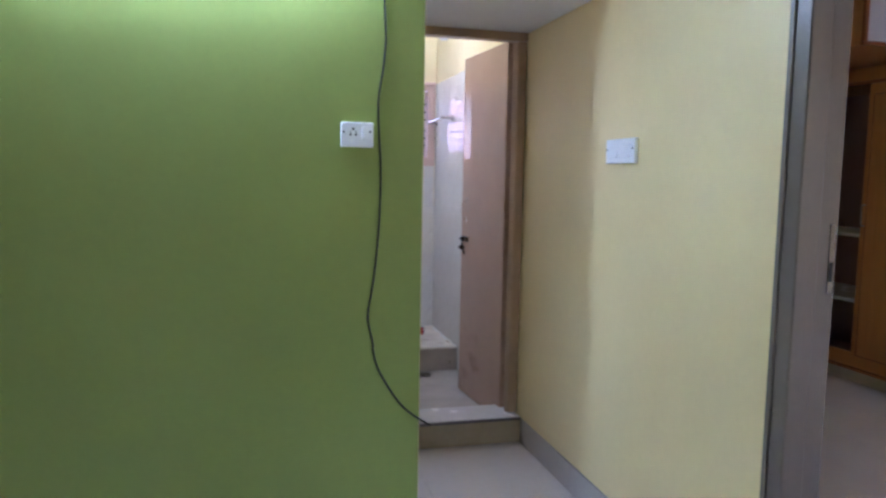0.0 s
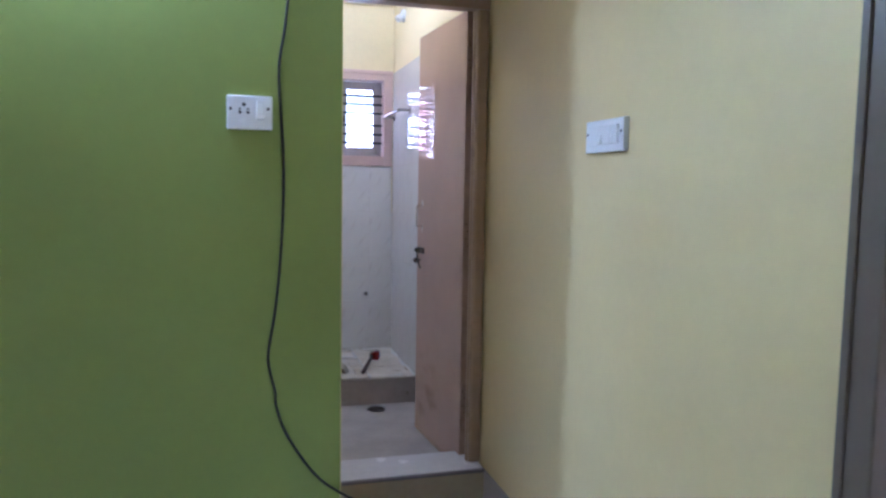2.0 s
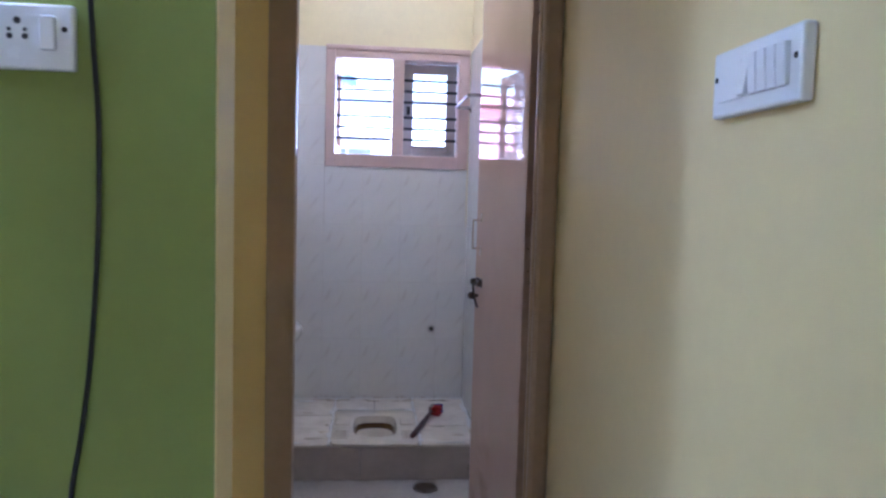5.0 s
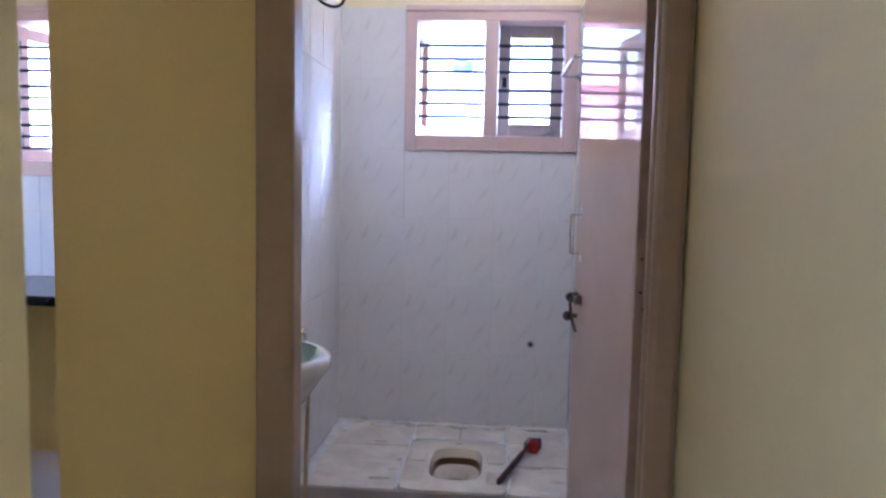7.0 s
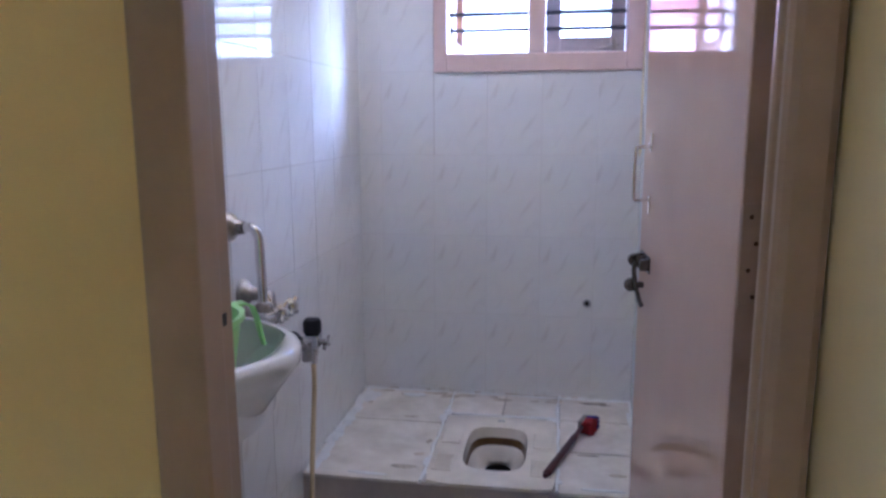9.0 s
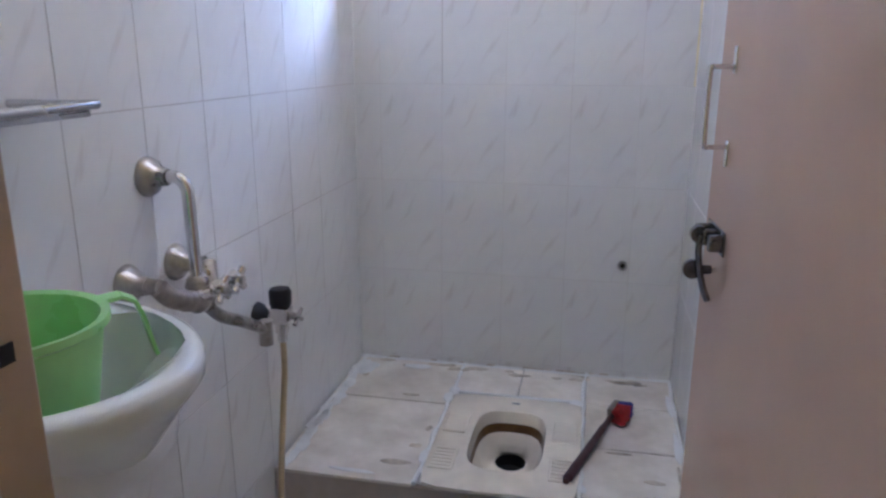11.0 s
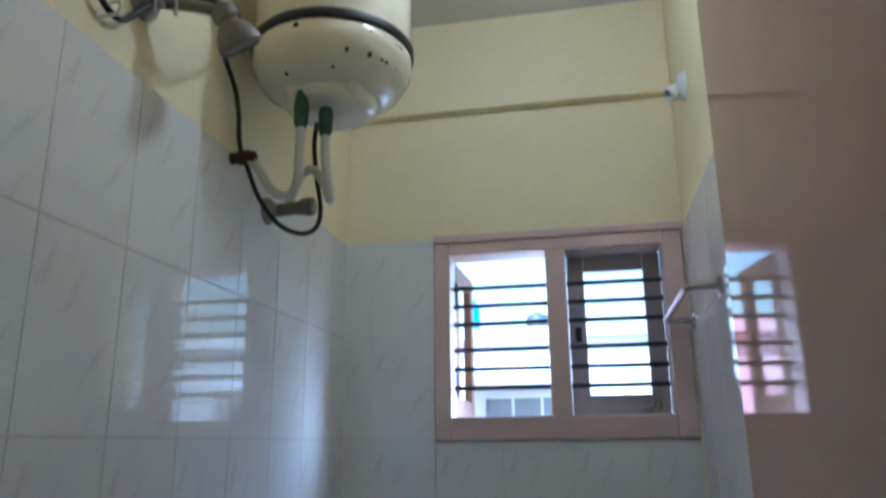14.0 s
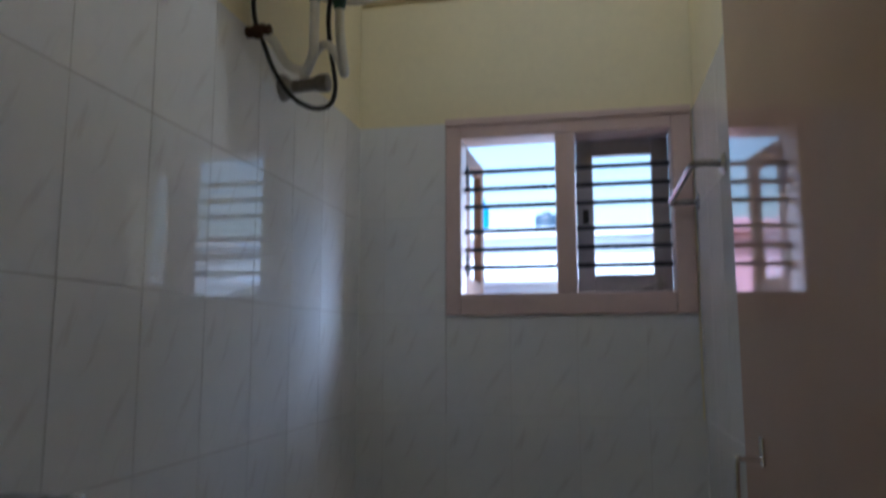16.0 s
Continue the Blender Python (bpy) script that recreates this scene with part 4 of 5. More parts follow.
def water_heater():
    t = thing("water_heater", (0.21, 4.99, 2.16), "cream enamel storage water heater with black bands and rust spots", "water heater")
    cx, cy, r = 0.205, 4.99, 0.178
    m = Matrix.Translation((cx, cy, 0))
    z0, z1 = 2.295, 2.66
    part("tank", lathe(bmesh.new(), [(r - 0.002, z0), (r, z0 + 0.01), (r, z1 - 0.01), (r - 0.002, z1)], m, 56), M_HEATER, t)
    bottom = part("bottom_dome", lathe(bmesh.new(), [(r - 0.001, z0 - 0.012), (r + 0.003, z0 - 0.018), (r + 0.001, z0 - 0.05), (r - 0.02, z0 - 0.09), (r - 0.06, z0 - 0.118), (0.104, z0 - 0.121), (0.100, z0 - 0.138), (0.086, z0 - 0.148), (0.0, z0 - 0.152)], m, 56), M_HEATER, t)
    part("top_dome", lathe(bmesh.new(), [(r - 0.001, z1 + 0.012), (r + 0.002, z1 + 0.02), (r - 0.01, z1 + 0.06), (r - 0.06, z1 + 0.095), (0.0, z1 + 0.105)], m, 48), M_HEATER, t)
    for z in (z0, z1):
        part("band", lathe(bmesh.new(), [(r - 0.01, z - 0.014), (r + 0.005, z - 0.014), (r + 0.008, z - 0.008), (r + 0.008, z + 0.006), (r + 0.004, z + 0.011), (r - 0.01, z + 0.011)], m, 56), M_BLACKBAND, t, "black rubber band")
    # bosses and rust on the dome, facing the room
    rnd = random.Random(11)
    bm = bmesh.new()
    for k in range(26):
        a = rnd.gauss(-0.45, 0.32) if k % 4 else rnd.uniform(-2.3, -0.9)
        q = rnd.choice(((r - 0.004, z0 - 0.045), (r - 0.012, z0 - 0.075), (r - 0.04, z0 - 0.104), (0.100, z0 - 0.122), (r + 0.001, z0 - 0.03)))
        c = Vector((cx + q[0] * math.cos(a), cy + q[0] * math.sin(a), q[1]))
        s = rnd.uniform(0.002, 0.005) if k > 11 else rnd.uniform(0.0045, 0.0075)
        n = Vector((math.cos(a), math.sin(a), -0.7)).normalized()
        rotm = n.to_track_quat("Z", "Y").to_matrix().to_4x4()
        lathe(bm, [(s, -0.003), (s * 0.9, 0.0012), (0, 0.0018)], Matrix.Translation(c) @ rotm @ Matrix.Diagonal((1, rnd.uniform(0.5, 1.6), 1, 1)), 7)
    tagged(part("rust_spot", bm, M_RUST, bottom, "rust spots"), kind="stuff")
    for a in (-2.2, -0.75):
        bm = bmesh.new()
        c = Vector((cx + 0.085 * math.cos(a), cy + 0.085 * math.sin(a), z0 - 0.128))
        lathe(bm, [(0.030, 0.012), (0.028, 0.0), (0.018, -0.010), (0.0, -0.012)], Matrix.Translation(c), 18)
        part("boss", bm, M_HEATER, bottom)
    ports = ((0.168, 4.905), (0.205, 4.955))
    for x, y in ports:
        bm = bmesh.new()
        lathe(bm, [(0.012, z0 - 0.13), (0.014, z0 - 0.15), (0.017, z0 - 0.165), (0.015, z0 - 0.19), (0.016, z0 - 0.20), (0.011, z0 - 0.215)], Matrix.Translation((x, y, 0)), 14)
        part("inlet_stub", bm, M_TAPE, t, "threaded stub wrapped in green tape")
    bm = bmesh.new()
    pipe(bm, [(0.168, 4.905, 2.085), (0.166, 4.91, 2.02), (0.16, 4.92, 1.965), (0.135, 4.935, 1.94), (0.09, 4.945, 1.96), (0.06, 4.94, 2.01), (0.035, 4.93, 2.035)], 0.0105, 12)
    part("hose", bm, M_HOSE, t, "white braided hose")
    bm = bmesh.new()
    pipe(bm, [(0.205, 4.955, 2.085), (0.207, 4.958, 2.02), (0.212, 4.97, 1.96), (0.208, 4.985, 1.945), (0.19, 5.0, 1.985), (0.15, 5.03, 2.035), (0.10, 5.08, 2.04), (0.058, 5.115, 1.99)], 0.0105, 12)
    part("hose", bm, M_HOSE, t, "white braided hose")
    bm = bmesh.new()
    for sy in (-0.05, 0.05):
        box(bm, 0.0, 0.05, cy + sy - 0.012, cy + sy + 0.012, 2.56, 2.64, 0.003)
    box(bm, 0.0, 0.012, cy - 0.16, cy + 0.16, 2.575, 2.63, 0.003)
    part("bracket", bm, M_HEATER, t, "cream wall bracket")


def valves():
    t = thing("pipe_stub", (0.0, 4.93, 2.035), "dark iron pipe nipple in the tiled wall", "pipe fitting")
    bm = bmesh.new()
    rod(bm, (0.0, 4.93, 2.035), (0.055, 4.93, 2.035), 0.013, 12)
    lathe(bm, [(0.018, 0), (0.018, 0.02)], Matrix.Translation((0.02, 4.93, 2.035)) @ Matrix.Rotation(radians(90), 4, "Y"), 6)
    part("nipple", bm, M_RUST, t)
    t = thing("stop_valve", (0.0, 5.12, 1.93), "dusty grey stop valve below the heater", "valve")
    bm = bmesh.new()
    flange(bm, 5.12, 1.975, 0.034)
    part("wall_flange", bm, M_OLDCHROME, t)
    bm = bmesh.new()
    rod(bm, (0.03, 5.12, 1.975), (0.105, 5.11, 1.975), 0.016, 14)
    lathe(bm, [(0.018, -0.014), (0.022, 0.0), (0.022, 0.018), (0.014, 0.022)], Matrix.Translation((0.105, 5.11, 1.975)) @ Matrix.Rotation(radians(90), 4, "Y"), 14)
    rod(bm, (0.058, 5.115, 1.975), (0.058, 5.115, 2.0), 0.010, 12)
    part("body", bm, M_GREY_PVC, t)


def shower():
    t = thing("shower_head", (0.0, 4.57, 2.19), "dusty chrome shower head on a short arm", "shower")
    bm = bmesh.new()
    flange(bm, 4.573, 2.193, 0.036)
    part("wall_flange", bm, M_OLDCHROME, t)
    bm = bmesh.new()
    pipe(bm, [(0.01, 4.573, 2.193), (0.06, 4.60, 2.197), (0.105, 4.628, 2.197), (0.125, 4.645, 2.185)], 0.0115, 14)
    part("arm", bm, M_GREY_PVC, t)
    m = Matrix.Translation((0.116, 4.636, 2.205)) @ Vector((0.45, 0.55, -1.0)).normalized().to_track_quat("Z", "Y").to_matrix().to_4x4() @ Matrix.Scale(1.22, 4)
    bm = bmesh.new()
    lathe(bm, [(0.012, -0.006), (0.019, 0.0), (0.020, 0.018), (0.015, 0.022), (0.026, 0.036), (0.033, 0.052), (0.034, 0.062), (0.030, 0.066), (0.028, 0.062), (0.0, 0.060)], m, 28)
    part("rose", bm, M_GREY_PVC, t)


def cables():
    t = thing("heater_cable", (0.02, 4.45, 2.2), "black cable tied along the shower arm to the heater", "cable")
    bm = bmesh.new()
    pipe(bm, [(0.008, 4.345, 2.33), (0.010, 4.36, 2.26), (0.012, 4.377, 2.206), (0.012, 4.406, 2.163), (0.012, 4.448, 2.122), (0.014, 4.482, 2.107), (0.016, 4.511, 2.117), (0.026, 4.545, 2.160), (0.036, 4.572, 2.196), (0.055, 4.60, 2.216), (0.09, 4.63, 2.222), (0.125, 4.665, 2.222), (0.12, 4.70, 2.205), (0.06, 4.76, 2.20),
              (0.02, 4.84, 2.22), (0.012, 4.90, 2.19), (0.012, 4.925, 2.14), (0.014, 4.935, 2.07), (0.03, 4.945, 2.02), (0.05, 4.97, 1.955), (0.08, 5.01, 1.905), (0.12, 5.04, 1.888), (0.15, 5.06, 1.905), (0.16, 5.06, 1.95), (0.155, 5.04, 2.02), (0.155, 5.02, 2.09), (0.16, 5.02, 2.16)], 0.0055, 8, 5)
    part("lead", bm, M_CABLE, t)
    for c, ax in (((0.028, 4.566, 2.193), (1, 0.5, 0)), ((0.05, 4.592, 2.198), (1, 0.5, 0.1)), ((0.014, 4.470, 2.112), (0, 1, -0.4))):
        q = Vector(ax).normalized().to_track_quat("Z", "Y").to_matrix().to_4x4()
        pts = [(Matrix.Translation(c) @ q) @ Vector((0.021 * math.cos(k * math.pi / 4), 0.021 * math.sin(k * math.pi / 4), 0.002 * (k % 3))) for k in range(9)]
        part("plastic_tie", pipe(bmesh.new(), pts, 0.0028, 6, 3), M_HOSE, t, "clear plastic tie")
    t = thing("hall_cable", (0.15, G - 0.01, 2.2), "loose black cable hanging down the green wall", "cable")
    bm = bmesh.new()
    y = G - 0.006
    pipe(bm, [(0.155, y, 2.30), (0.163, y, 2.12), (0.166, y, 1.978), (0.172, y, 1.84), (0.163, y, 1.73), (0.147, y, 1.619), (0.151, y, 1.50), (0.158, y, 1.376), (0.156, y, 1.22), (0.146, y, 1.065), (0.133, y, 0.95),
              (0.116, y, 0.845), (0.122, y, 0.79), (0.135, y, 0.735), (0.137, y, 0.70), (0.158, y, 0.63), (0.203, y, 0.55), (0.255, y, 0.48), (0.314, y - 0.002, 0.433), (0.362, y - 0.004, 0.404)], 0.0040, 8, 5)
    part("lead", bm, M_CABLE, t)


def bathroom_small():
    t = thing("towel_rail", (R, 5.45, 1.755), "short chrome towel rail on the tiled wall", "towel rail")
    bm = bmesh.new()
    pipe(bm, [(R - 0.004, 5.247, 1.763), (R - 0.052, 5.235, 1.763), (R - 0.068, 5.250, 1.762), (R - 0.074, 5.30, 1.761), (R - 0.078, 5.58, 1.757), (R - 0.078, 5.655, 1.757), (R - 0.066, 5.680, 1.757), (R - 0.004, 5.682, 1.757)], 0.0085, 12, 4)
    part("bar", bm, M_OLDCHROME, t)
    for y, z in ((5.247, 1.763), (5.682, 1.757)):
        bm = bmesh.new()
        lathe(bm, [(0.024, 0.0), (0.024, 0.004), (0.015, 0.010)], Matrix.Translation((R, y, z)) @ Matrix.Rotation(radians(-90), 4, "Y"), 20)
        part("flange", bm, M_OLDCHROME, t)
    t = thing("lamp_holder", (R, 5.445, 2.358), "white angled batten lamp holder without a bulb", "lamp holder")
    m = Matrix.Translation((R + 0.008, 5.445, 2.36)) @ Matrix.Rotation(radians(-90), 4, "Y")
    part("base", lathe(bmesh.new(), [(0.040, 0.0), (0.040, 0.010), (0.034, 0.022), (0.022, 0.028)], m, 28), M_PLASTIC, t)
    m2 = Matrix.Translation((R - 0.016, 5.445, 2.355)) @ Vector((-0.7, -0.2, -0.6)).to_track_quat("Z", "Y").to_matrix().to_4x4()
    part("socket", lathe(bmesh.new(), [(0.016, -0.006), (0.018, 0.012), (0.022, 0.016), (0.022, 0.034), (0.017, 0.036), (0.015, 0.02), (0.0, 0.018)], m2, 22), M_PLASTIC, t)
    t = thing("wall_plug", (0.865, B, 0.587), "plugged pipe outlet in the back wall", "pipe fitting")
    m = Matrix.Translation((0.865, B - 0.001, 0.587)) @ Matrix.Rotation(radians(90), 4, "X")
    part("ring", lathe(bmesh.new(), [(0.015, 0.0), (0.015, 0.006), (0.009, 0.008), (0.009, 0.003), (0.0, 0.003)], m, 18), M_OLDCHROME, t)
    part("plug", lathe(bmesh.new(), [(0.008, 0.003), (0.008, 0.0065), (0.0, 0.0065)], m, 12), M_DARK, t)
    t = thing("floor_drain", (0.79, 4.90, BF), "dark floor drain grating", "drain")
    m = Matrix.Translation((0.788, 4.905, BF + 0.001))
    part("frame", lathe(bmesh.new(), [(0.055, 0.0), (0.055, 0.003), (0.046, 0.004), (0.046, 0.0)], m, 28), M_OLDCHROME, t)
    # flat near-black disc in place of the shade under the grating
    part("pit", lathe(bmesh.new(), [(0.045, 0.0), (0.045, 0.0015), (0.0, 0.0015)], m, 24), M_DARK, t)
    for k in range(-2, 3):
        w = math.sqrt(0.045 ** 2 - (k * 0.016) ** 2)
        part("grate_bar", box(bmesh.new(), 0.788 - w, 0.788 + w, 4.905 + k * 0.016 - 0.003, 4.905 + k * 0.016 + 0.003, BF + 0.002, BF + 0.004), M_OLDCHROME, t)
    t = thing("ceiling_lamp", LAMP, "white ceiling lamp holder with a lit bulb", "ceiling lamp")
    m = Matrix.Translation((LAMP[0], LAMP[1], CEIL))
    part("holder", lathe(bmesh.new(), [(0.045, 0.0), (0.045, -0.012), (0.022, -0.02), (0.020, -0.06), (0.0, -0.06)], m, 28), M_PLASTIC, t)
    part("bulb", lathe(bmesh.new(), [(0.016, -0.055), (0.020, -0.07), (0.034, -0.10), (0.036, -0.125), (0.024, -0.15), (0.0, -0.158)], m, 28), M_BULB, t)


LAMP = (0.62, 4.82, CEIL)
squat_platform()
squat_pan()
toilet_brush()
wall_basin()
jug()
shelf()
mixer()
bib_tap()
water_heater()
valves()
shower()
cables()
bathroom_small()


# ---- hall ----
def tube_light():
    t = thing("tube_light", (-0.45, G, 2.19), "wall-mounted fluorescent tube batten, lit", "tube light")
    part("batten", box(bmesh.new(), -1.08, 0.12, G - 0.035, G, 2.16, 2.215, 0.004), M_PLASTIC, t)
    part("tube", pipe(bmesh.new(), [(-1.05, G - 0.052, 2.185), (0.09, G - 0.052, 2.185)], 0.014, 14, smooth=False), M_TUBE, t)
    for x in (-1.065, 0.105):
        part("end_cap", box(bmesh.new(), x - 0.015, x + 0.015, G - 0.07, G - 0.03, 2.165, 2.208, 0.004), M_PLASTIC, t)


def socket_plate():
    t = thing("socket_switch", (0.07, G, 1.5), "white plastic socket and rocker switch plate on the green wall", "wall socket")
    x0, x1, z0, z1, y = 0.012, 0.129, 1.452, 1.541, G
    p = part("plate", box(bmesh.new(), x0, x1, y - 0.017, y, z0, z1, 0.004), M_PLASTIC, t)
    part("rocker", box(bmesh.new(), 0.087, 0.107, y - 0.025, y - 0.015, 1.478, 1.525, 0.003), M_PLASTIC, t)
    for x, z, r in ((0.056, 1.517, 0.0048), (0.0455, 1.505, 0.0028), (0.066, 1.505, 0.0028), (0.046, 1.496, 0.0042), (0.066, 1.496, 0.0042), (0.022, 1.505, 0.004), (0.118, 1.507, 0.004)):
        part("socket_hole" if 0.03 < x < 0.1 else "screw", rod(bmesh.new(), (x, y - 0.0165, z), (x, y - 0.0178, z), r, 12), M_SLOT, t)


def switch_plate():
    t = thing("switch_board", (R, 3.06, 1.46), "white plastic plate with a row of rocker switches", "light switch")
    y0, y1, z0, z1 = 2.688, 2.905, 1.414, 1.505
    part("plate", box(bmesh.new(), R - 0.018, R, y0, y1, z0, z1, 0.004), M_PLASTIC, t)
    for i in range(5):
        y = y0 + 0.034 + i * 0.0222
        tilt = 9 if i == 4 else -4
        m = Matrix.Translation((R - 0.019, y, 1.461)) @ Matrix.Rotation(radians(tilt), 4, "Y")
        part("rocker", box(bmesh.new(), -0.006, 0.004, -0.0098, 0.0098, -0.026, 0.026, 0.002, m), M_PLASTIC, t)
        part("rocker_gap", box(bmesh.new(), R - 0.0185, R - 0.0181, y + 0.0096, y + 0.0124, 1.436, 1.486), M_SLOT, t)
    part("blank_module", box(bmesh.new(), R - 0.0205, R - 0.017, y0 + 0.136, y1 - 0.022, 1.434, 1.486, 0.001), M_PLASTIC, t)
    for y in (y0 + 0.012, y1 - 0.012):
        part("screw", rod(bmesh.new(), (R - 0.0175, y, 1.467), (R - 0.019, y, 1.467), 0.004, 12), M_SLOT, t)


tube_light()
socket_plate()
switch_plate()


# ---- bedroom and kitchen, seen through their openings ----
def wardrobe():
    X, Y0, Y1, Z1 = 3.70, 3.885, 5.75, 2.05
    sb = 4.385                                  # open bay from here on
    t = thing("wardrobe", (X + 0.3, 4.8, 0), "orange teak laminate wardrobe with one open shelf bay", "wardrobe")
    for y in (sb - 0.02, Y1 - 0.02):
        part("side_panel", box(bmesh.new(), X, X + 0.58, y, y + 0.02, 0.10, Z1), M_WARDIN, t, "dull mauve inside")
    part("back_panel", box(bmesh.new(), X + 0.58, X + 0.6, Y0, Y1, 0.10, Z1), M_WARDIN, t, "dull mauve inside")
    part("plinth", box(bmesh.new(), X + 0.012, X + 0.6, Y0 + 0.004, Y1, 0.0, 0.09), M_SKIRT, t, "pale tiled plinth")
    part("base_rail", box(bmesh.new(), X - 0.022, X + 0.6, Y0 - 0.022, Y1, 0.085, 0.105, 0.004), M_WARDEDGE, t, "dark base edge")
    part("bottom_rail", box(bmesh.new(), X - 0.01, X + 0.02, sb, Y1, 0.105, 0.205, 0.003), M_WARDROBE, t)
    part("top_rail", box(bmesh.new(), X - 0.014, X + 0.6, Y0 - 0.012, Y1, Z1, Z1 + 0.09, 0.004), M_WARDROBE, t)
    part("top_edge", box(bmesh.new(), X - 0.020, X + 0.02, Y0 - 0.016, Y1, Z1 - 0.022, Z1, 0.004), M_WARDEDGE, t, "dark edge strip")
    part("corner_post", box(bmesh.new(), X - 0.020, X + 0.022, Y0 - 0.020, Y0 + 0.016, 0.105, Z1 - 0.022, 0.005), M_WARDEDGE, t, "dark corner strip")
    d = part("door", box(bmesh.new(), X - 0.018, X, Y0 + 0.018, sb - 0.004, 0.11, Z1 - 0.024, 0.003), M_WARDROBE, t)
    y0, y1, za, zb = Y0 + 0.10, sb - 0.05, 0.19, Z1 - 0.10
    for u0, u1, v0, v1 in ((y0, y0 + 0.007, za, zb), (y1, y1 + 0.007, za, zb), (y0, y1, za, za + 0.007), (y0, y1, zb, zb + 0.007)):
        part("beading", box(bmesh.new(), X - 0.021, X - 0.017, u0, u1, v0, v1, 0.001), M_WARDEDGE, d, "thin dark inset line")
    bm = bmesh.new()
    pipe(bm, [(X - 0.018, sb - 0.035, 1.08), (X - 0.045, sb - 0.035, 1.09), (X - 0.045, sb - 0.035, 1.21), (X - 0.018, sb - 0.035, 1.22)], 0.006, 8, 3)
    part("handle", bm, M_OLDCHROME, d, "dull metal handle")
    for z in (0.545, 1.0):
        part("shelf", box(bmesh.new(), X + 0.01, X + 0.58, sb, Y1 - 0.02, z, z + 0.022, 0.002), M_PLASTIC, t, "white edged shelf")
    part("end_panel", box(bmesh.new(), X + 0.022, X + 0.6, Y0 - 0.010, Y0 + 0.008, 0.105, Z1, 0.002), M_YELLOW, t, "yellow painted side")
    part("catch", box(bmesh.new(), X + 0.024, X + 0.075, Y0 - 0.024, Y0 - 0.010, 1.17, 1.20, 0.003), M_PLASTIC, t, "small white catch")
    LX, LZ = 3.13, 2.165
    c = thing("loft_cabinet", (LX + 0.8, 4.6, LZ), "lavender grey loft cabinet with teak surround above the wardrobe", "cabinet")
    part("body", box(bmesh.new(), LX, BX - 0.01, Y0 + 0.02, 6.19, LZ + 0.012, CEIL - 0.004), M_WARDROBE, c)
    part("underside", box(bmesh.new(), LX, BX - 0.01, Y0 + 0.02, 6.19, LZ, LZ + 0.012), M_WARDROBE, c)
    for x0, x1 in ((LX + 0.022, LX + 1.2), (LX + 1.208, BX - 0.02)):
        part("door", box(bmesh.new(), x0, x1, Y0, Y0 + 0.018, LZ + 0.022, CEIL - 0.03, 0.002), M_BLUEWALL, c, "lavender grey laminate door")
    part("surround", box(bmesh.new(), LX - 0.006, BX - 0.01, Y0 - 0.002, Y0 + 0.022, LZ - 0.004, LZ + 0.018, 0.002), M_WARDEDGE, c, "dark teak edge")
    part("surround", box(bmesh.new(), LX - 0.006, LX + 0.020, Y0 - 0.002, Y0 + 0.022, LZ + 0.019, CEIL - 0.006, 0.002), M_WARDEDGE, c, "dark teak edge")
    b = thing("door_stop", (1.5, 2.6, 0), "small dark door stop on the bedroom floor", "door stop")
    part("buffer", lathe(bmesh.new(), [(0.012, 0.0), (0.014, 0.004), (0.010, 0.02), (0.012, 0.028), (0.0, 0.03)], Matrix.Translation((1.97, 3.55, 0)), 14), M_SLOT, b)


def kitchen():
    t = thing("kitchen_counter", (-1.2, 5.4, 0), "black granite kitchen worktop on a masonry base", "worktop")
    part("worktop", box(bmesh.new(), KX, -T - 0.002, 5.17, B - 0.010, 0.785, 0.825, 0.003), M_GRANITE, t)
    part("support_wall", box(bmesh.new(), -1.9, -1.8, 5.25, B - 0.031, 0.0, 0.785), M_YELLOW, t, "yellow painted pier")


wardrobe()
kitchen()


# ---- outside ----
structure("ground", "dusty ground beyond the houses", M_GROUND, (-400, 400, -400, 600, -3.35, -3.2))


def house(name, x0, x1, y, depth, z1, wallm, label, rows, cols):
    h = thing(name, ((x0 + x1) / 2, y, -3.2), label, "house")
    part("wall", box(bmesh.new(), x0, x1, y, y + depth, -3.2, z1, 0.02), wallm, h)
    part("parapet", blocks((x0 - 0.15, x1 + 0.15, y - 0.15, y + depth, z1, z1 + 0.12), (x0, x1, y, y + 0.15, z1 + 0.12, z1 + 0.16)), wallm, h)
    for rz in rows:
        for cx, w in cols:
            wi = part("window", box(bmesh.new(), cx - w / 2, cx + w / 2, y - 0.03, y + 0.02, rz, rz + 1.1, 0.01), M_EXTWHITE, h)
            for k in range(3):
                a = cx - w / 2 + 0.05 + k * (w - 0.08) / 3
                part("pane", box(bmesh.new(), a, a + (w - 0.2) / 3, y - 0.04, y - 0.028, rz + 0.06, rz + 1.04), M_EXTGREY, wi)
            part("sunshade", box(bmesh.new(), cx - w / 2 - 0.2, cx + w / 2 + 0.2, y - 0.5, y, rz + 1.2, rz + 1.28, 0.01), wallm, h)
    return h


house("house_white", -14.0, 12.0, 14.0, 8.0, 2.88, M_EXTWHITE, "white plastered neighbouring house with a railing", (1.0, -2.2), ((-0.1, 1.3), (4.0, 1.3), (8.0, 1.3)))
house("house_pink", -3.7, -0.98, 11.5, 2.0, 2.55, M_EXTPINK, "pink plastered neighbouring house", (-2.4,), ((-2.3, 1.3),))


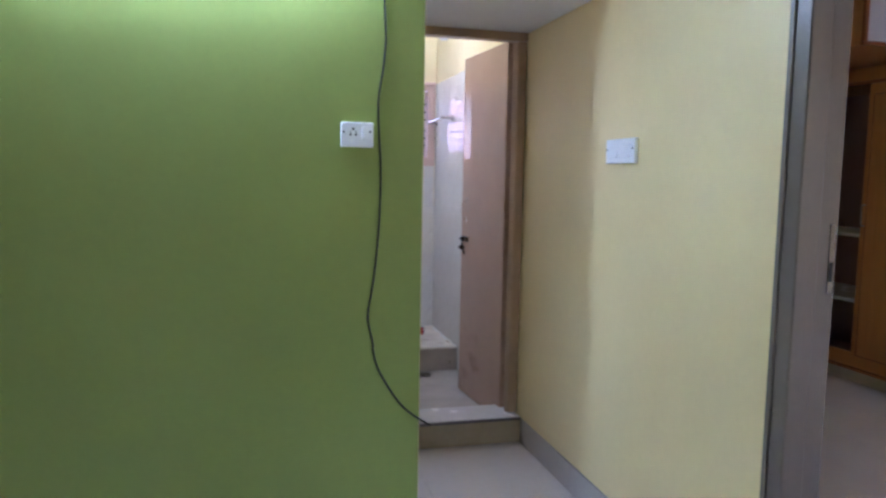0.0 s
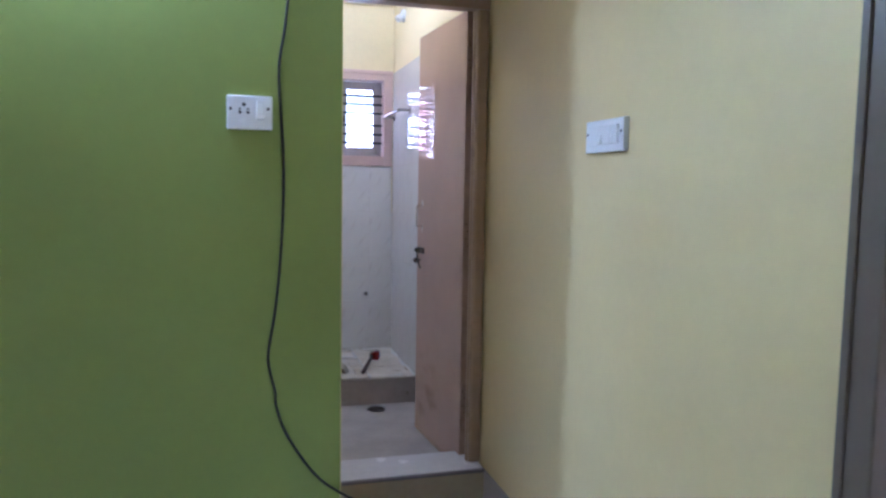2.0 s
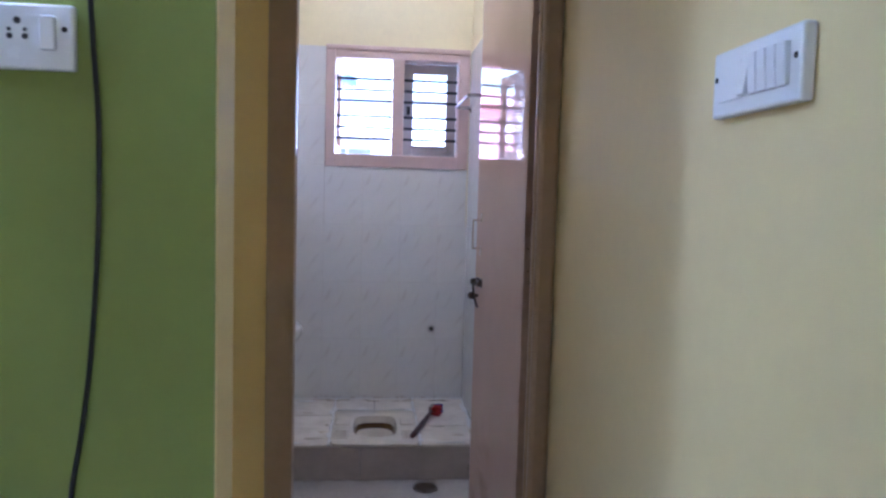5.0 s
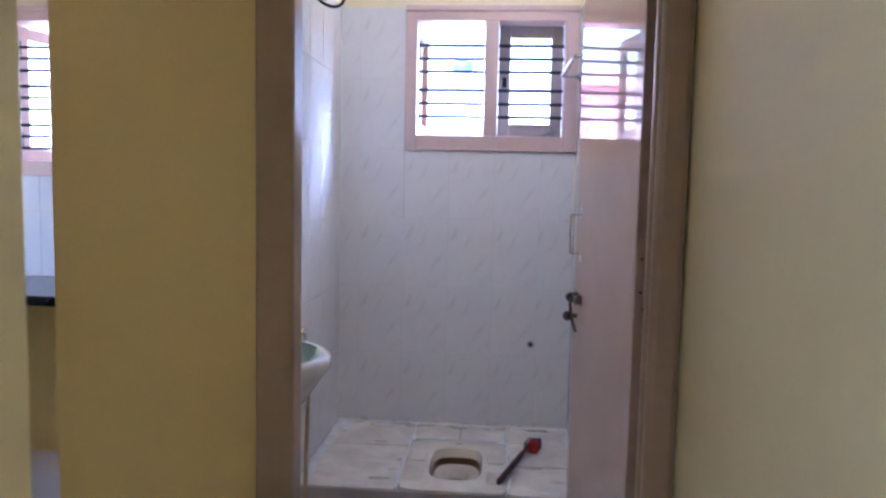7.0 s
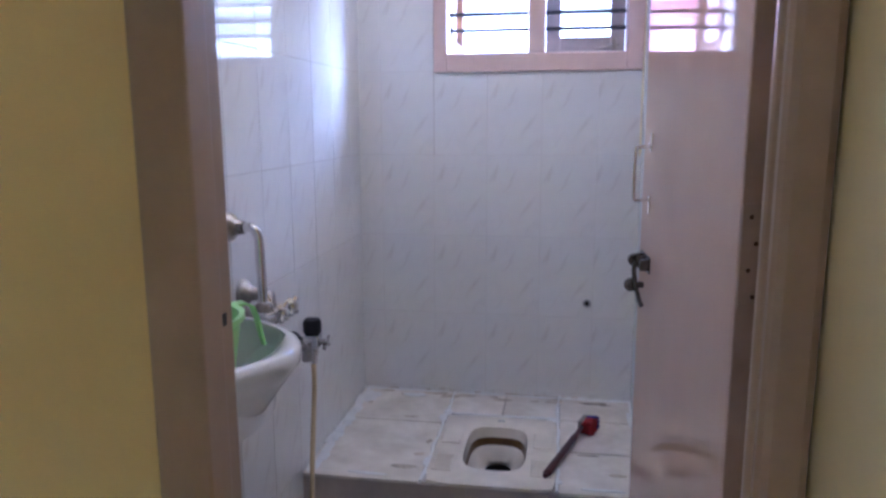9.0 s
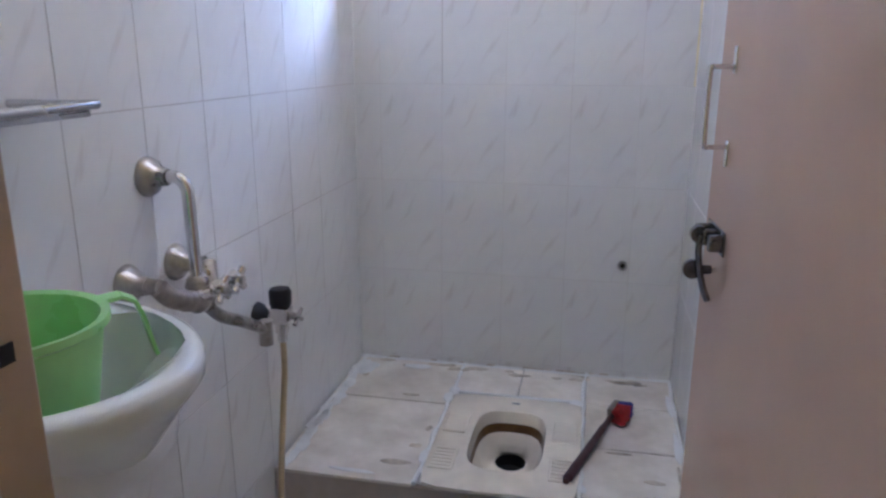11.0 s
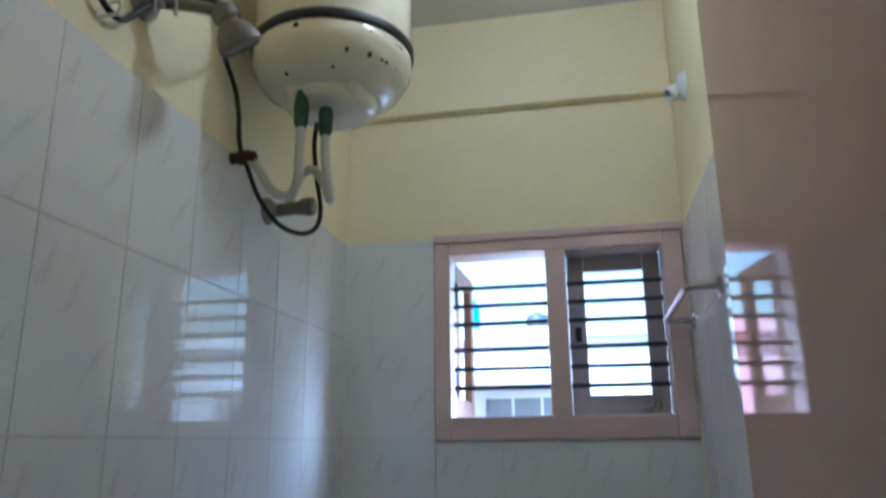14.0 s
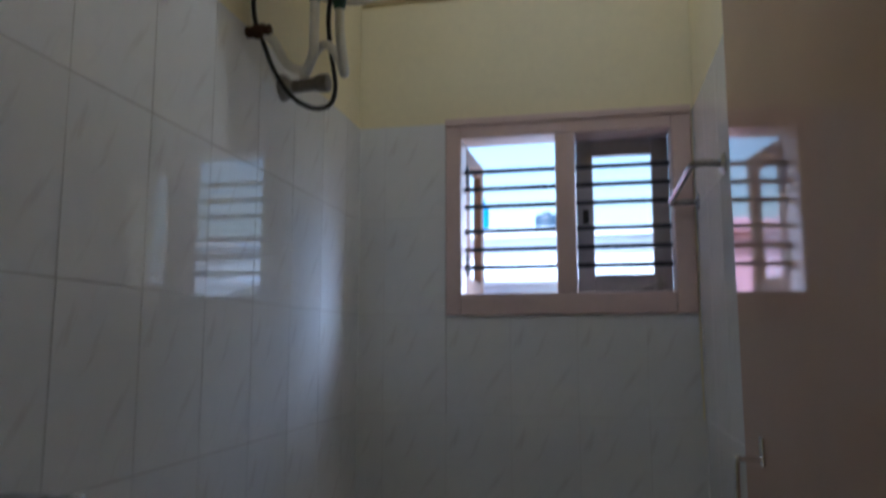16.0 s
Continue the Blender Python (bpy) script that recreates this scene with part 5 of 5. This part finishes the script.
def tank(x, y, z, r, h, m, label):
    t = thing("water_tank", (x, y, z), label, "water tank")
    part("shell", lathe(bmesh.new(), [(r, 0.0), (r, h * 0.3), (r * 1.03, h * 0.32), (r, h * 0.36), (r, h * 0.7), (r * 1.03, h * 0.72), (r, h * 0.76), (r * 0.96, h), (r * 0.35, h * 1.12), (r * 0.33, h * 1.2), (0, h * 1.2)], Matrix.Translation((x, y, z)), 28), m, t)


tank(0.06, 14.35, 3.0, 0.17, 0.26, M_TANKBLACK, "small dark plastic water tank on the roof")
tank(-0.92, 14.4, 3.0, 0.10, 0.46, M_TANKBLUE, "blue plastic water drum on the roof")

# ---- tiles and boards, last ----
TILE_MESH = {}


def tile_mesh(w, h, d, material):
    """A tile seen from -y, centred on the origin, with soft edges; its UV is in metres from the centre."""
    key = (round(w, 4), round(h, 4), d, material.name)
    if key not in TILE_MESH:
        bm = bmesh.new()
        e = 0.0006
        o = [bm.verts.new((sx * w / 2, 0, sz * h / 2)) for sx, sz in ((-1, -1), (1, -1), (1, 1), (-1, 1))]
        f = [bm.verts.new((sx * w / 2, -d + e, sz * h / 2)) for sx, sz in ((-1, -1), (1, -1), (1, 1), (-1, 1))]
        g = [bm.verts.new((sx * (w / 2 - e), -d, sz * (h / 2 - e))) for sx, sz in ((-1, -1), (1, -1), (1, 1), (-1, 1))]
        for a, b in ((o, f), (f, g)):
            for i in range(4):
                bm.faces.new((a[i], a[(i + 1) % 4], b[(i + 1) % 4], b[i]))
        bm.faces.new(g)
        lay = bm.loops.layers.uv.new("UVMap")
        for fc in bm.faces:
            for lp in fc.loops:
                lp[lay].uv = (lp.vert.co.x, lp.vert.co.z)
        me = bpy.data.meshes.new("tile")
        bm.normal_update()
        bm.to_mesh(me)
        bm.free()
        me.materials.append(material)
        TILE_MESH[key] = me
    return TILE_MESH[key]


def lay(parent, material, us, vs, place, d=0.008, gap=0.003, skip=None, name="tile"):
    """Tiles between the joint lines us and vs; place(u, v) gives a tile's pose."""
    for u0, u1 in zip(us, us[1:]):
        for v0, v1 in zip(vs, vs[1:]):
            for a0, a1, b0, b1 in (skip(u0, u1, v0, v1) if skip else ((u0, u1, v0, v1),)):
                if a1 - a0 < 0.012 or b1 - b0 < 0.012:
                    continue
                ob = new(name, tile_mesh(a1 - a0 - gap, b1 - b0 - gap, d, material))
                ob.parent = parent
                ob.matrix_basis = place((a0 + a1) / 2, (b0 + b1) / 2)


def cuts(lo, hi, start, step):
    out = [lo]
    k = math.ceil((lo - start) / step + 1e-6)
    while start + k * step < hi - 1e-4:
        if start + k * step > lo + 1e-4:
            out.append(start + k * step)
        k += 1
    return out + [hi]


ZS = cuts(BF, 2.05, 2.05, 0.304)


def round_window(u0, u1, v0, v1):
    """Cuts a tile round the bathroom window."""
    if u1 <= WX0 or u0 >= WX1 or v1 <= WZ0 or v0 >= WZ1:
        return ((u0, u1, v0, v1),)
    out = []
    if u0 < WX0:
        out.append((u0, WX0, v0, v1))
    if u1 > WX1:
        out.append((WX1, u1, v0, v1))
    a0, a1 = max(u0, WX0), min(u1, WX1)
    if v0 < WZ0:
        out.append((a0, a1, v0, WZ0))
    return out


lay(wall_bb, M_TILE, cuts(0.0, R, 0.085, 0.2), ZS, lambda u, v: pose(u, B + 0.008, v), gap=0.0007, skip=round_window)
lay(wall_bl, M_TILE, cuts(DI, B, 4.40, 0.2), ZS, lambda u, v: pose(-0.008, u, v, 0, 0, 90), gap=0.002)
lay(wall_br, M_TILE, cuts(DI + 0.01, B, 4.33, 0.2), ZS, lambda u, v: pose(R + 0.008, u, v, 0, 0, -90), gap=0.0015)
lay(wall_door, M_TILE, cuts(0.0, JL, 0.067, 0.2), ZS, lambda u, v: pose(u, DI + 0.001, v, 0, 0, 180))
lay(floor_bath, M_BFLOOR, cuts(0.0, R, 0.17, 0.3), cuts(DI + 0.03, PY, 4.52, 0.3), lambda u, v: pose(u, v, BF - 0.008, 90, 0, 180), name="floor_tile")
lay(floor, M_FLOOR, cuts(HX, R, 0.44, 0.6), cuts(HY, 3.745, 3.145, 0.6), lambda u, v: pose(u, v, -0.008, -90, 0, 0), gap=0.002, name="floor_tile")
skirt = structure("baseboard", "grey-beige tile skirting along the wall", M_GROUT, (R - 0.008, R - 0.0005, BD1 + 0.005, D, 0.0, 0.12), (HX, CX, G - 0.008, G, 0.0, 0.008))
lay(skirt, M_SKIRT, cuts(BD1 + 0.005, 3.738, 3.14, 0.6), [0.0, 0.125], lambda u, v: pose(R - 0.004, u, v, 0, 0, -90), d=0.009, gap=0.0015, name="skirting_tile")
lay(wall_kb, M_KTILE, cuts(KX, -T, -1.404, 0.2), [0.826, 1.128, 1.43, 1.732], lambda u, v: pose(u, B, v), skip=lambda a, b, c, d: ((a, b, c, min(d, KZ0)),) if (b > KW0 and a < KW1 and c < KZ0) else (((a, b, c, d),) if (b <= KW0 or a >= KW1) else ()))
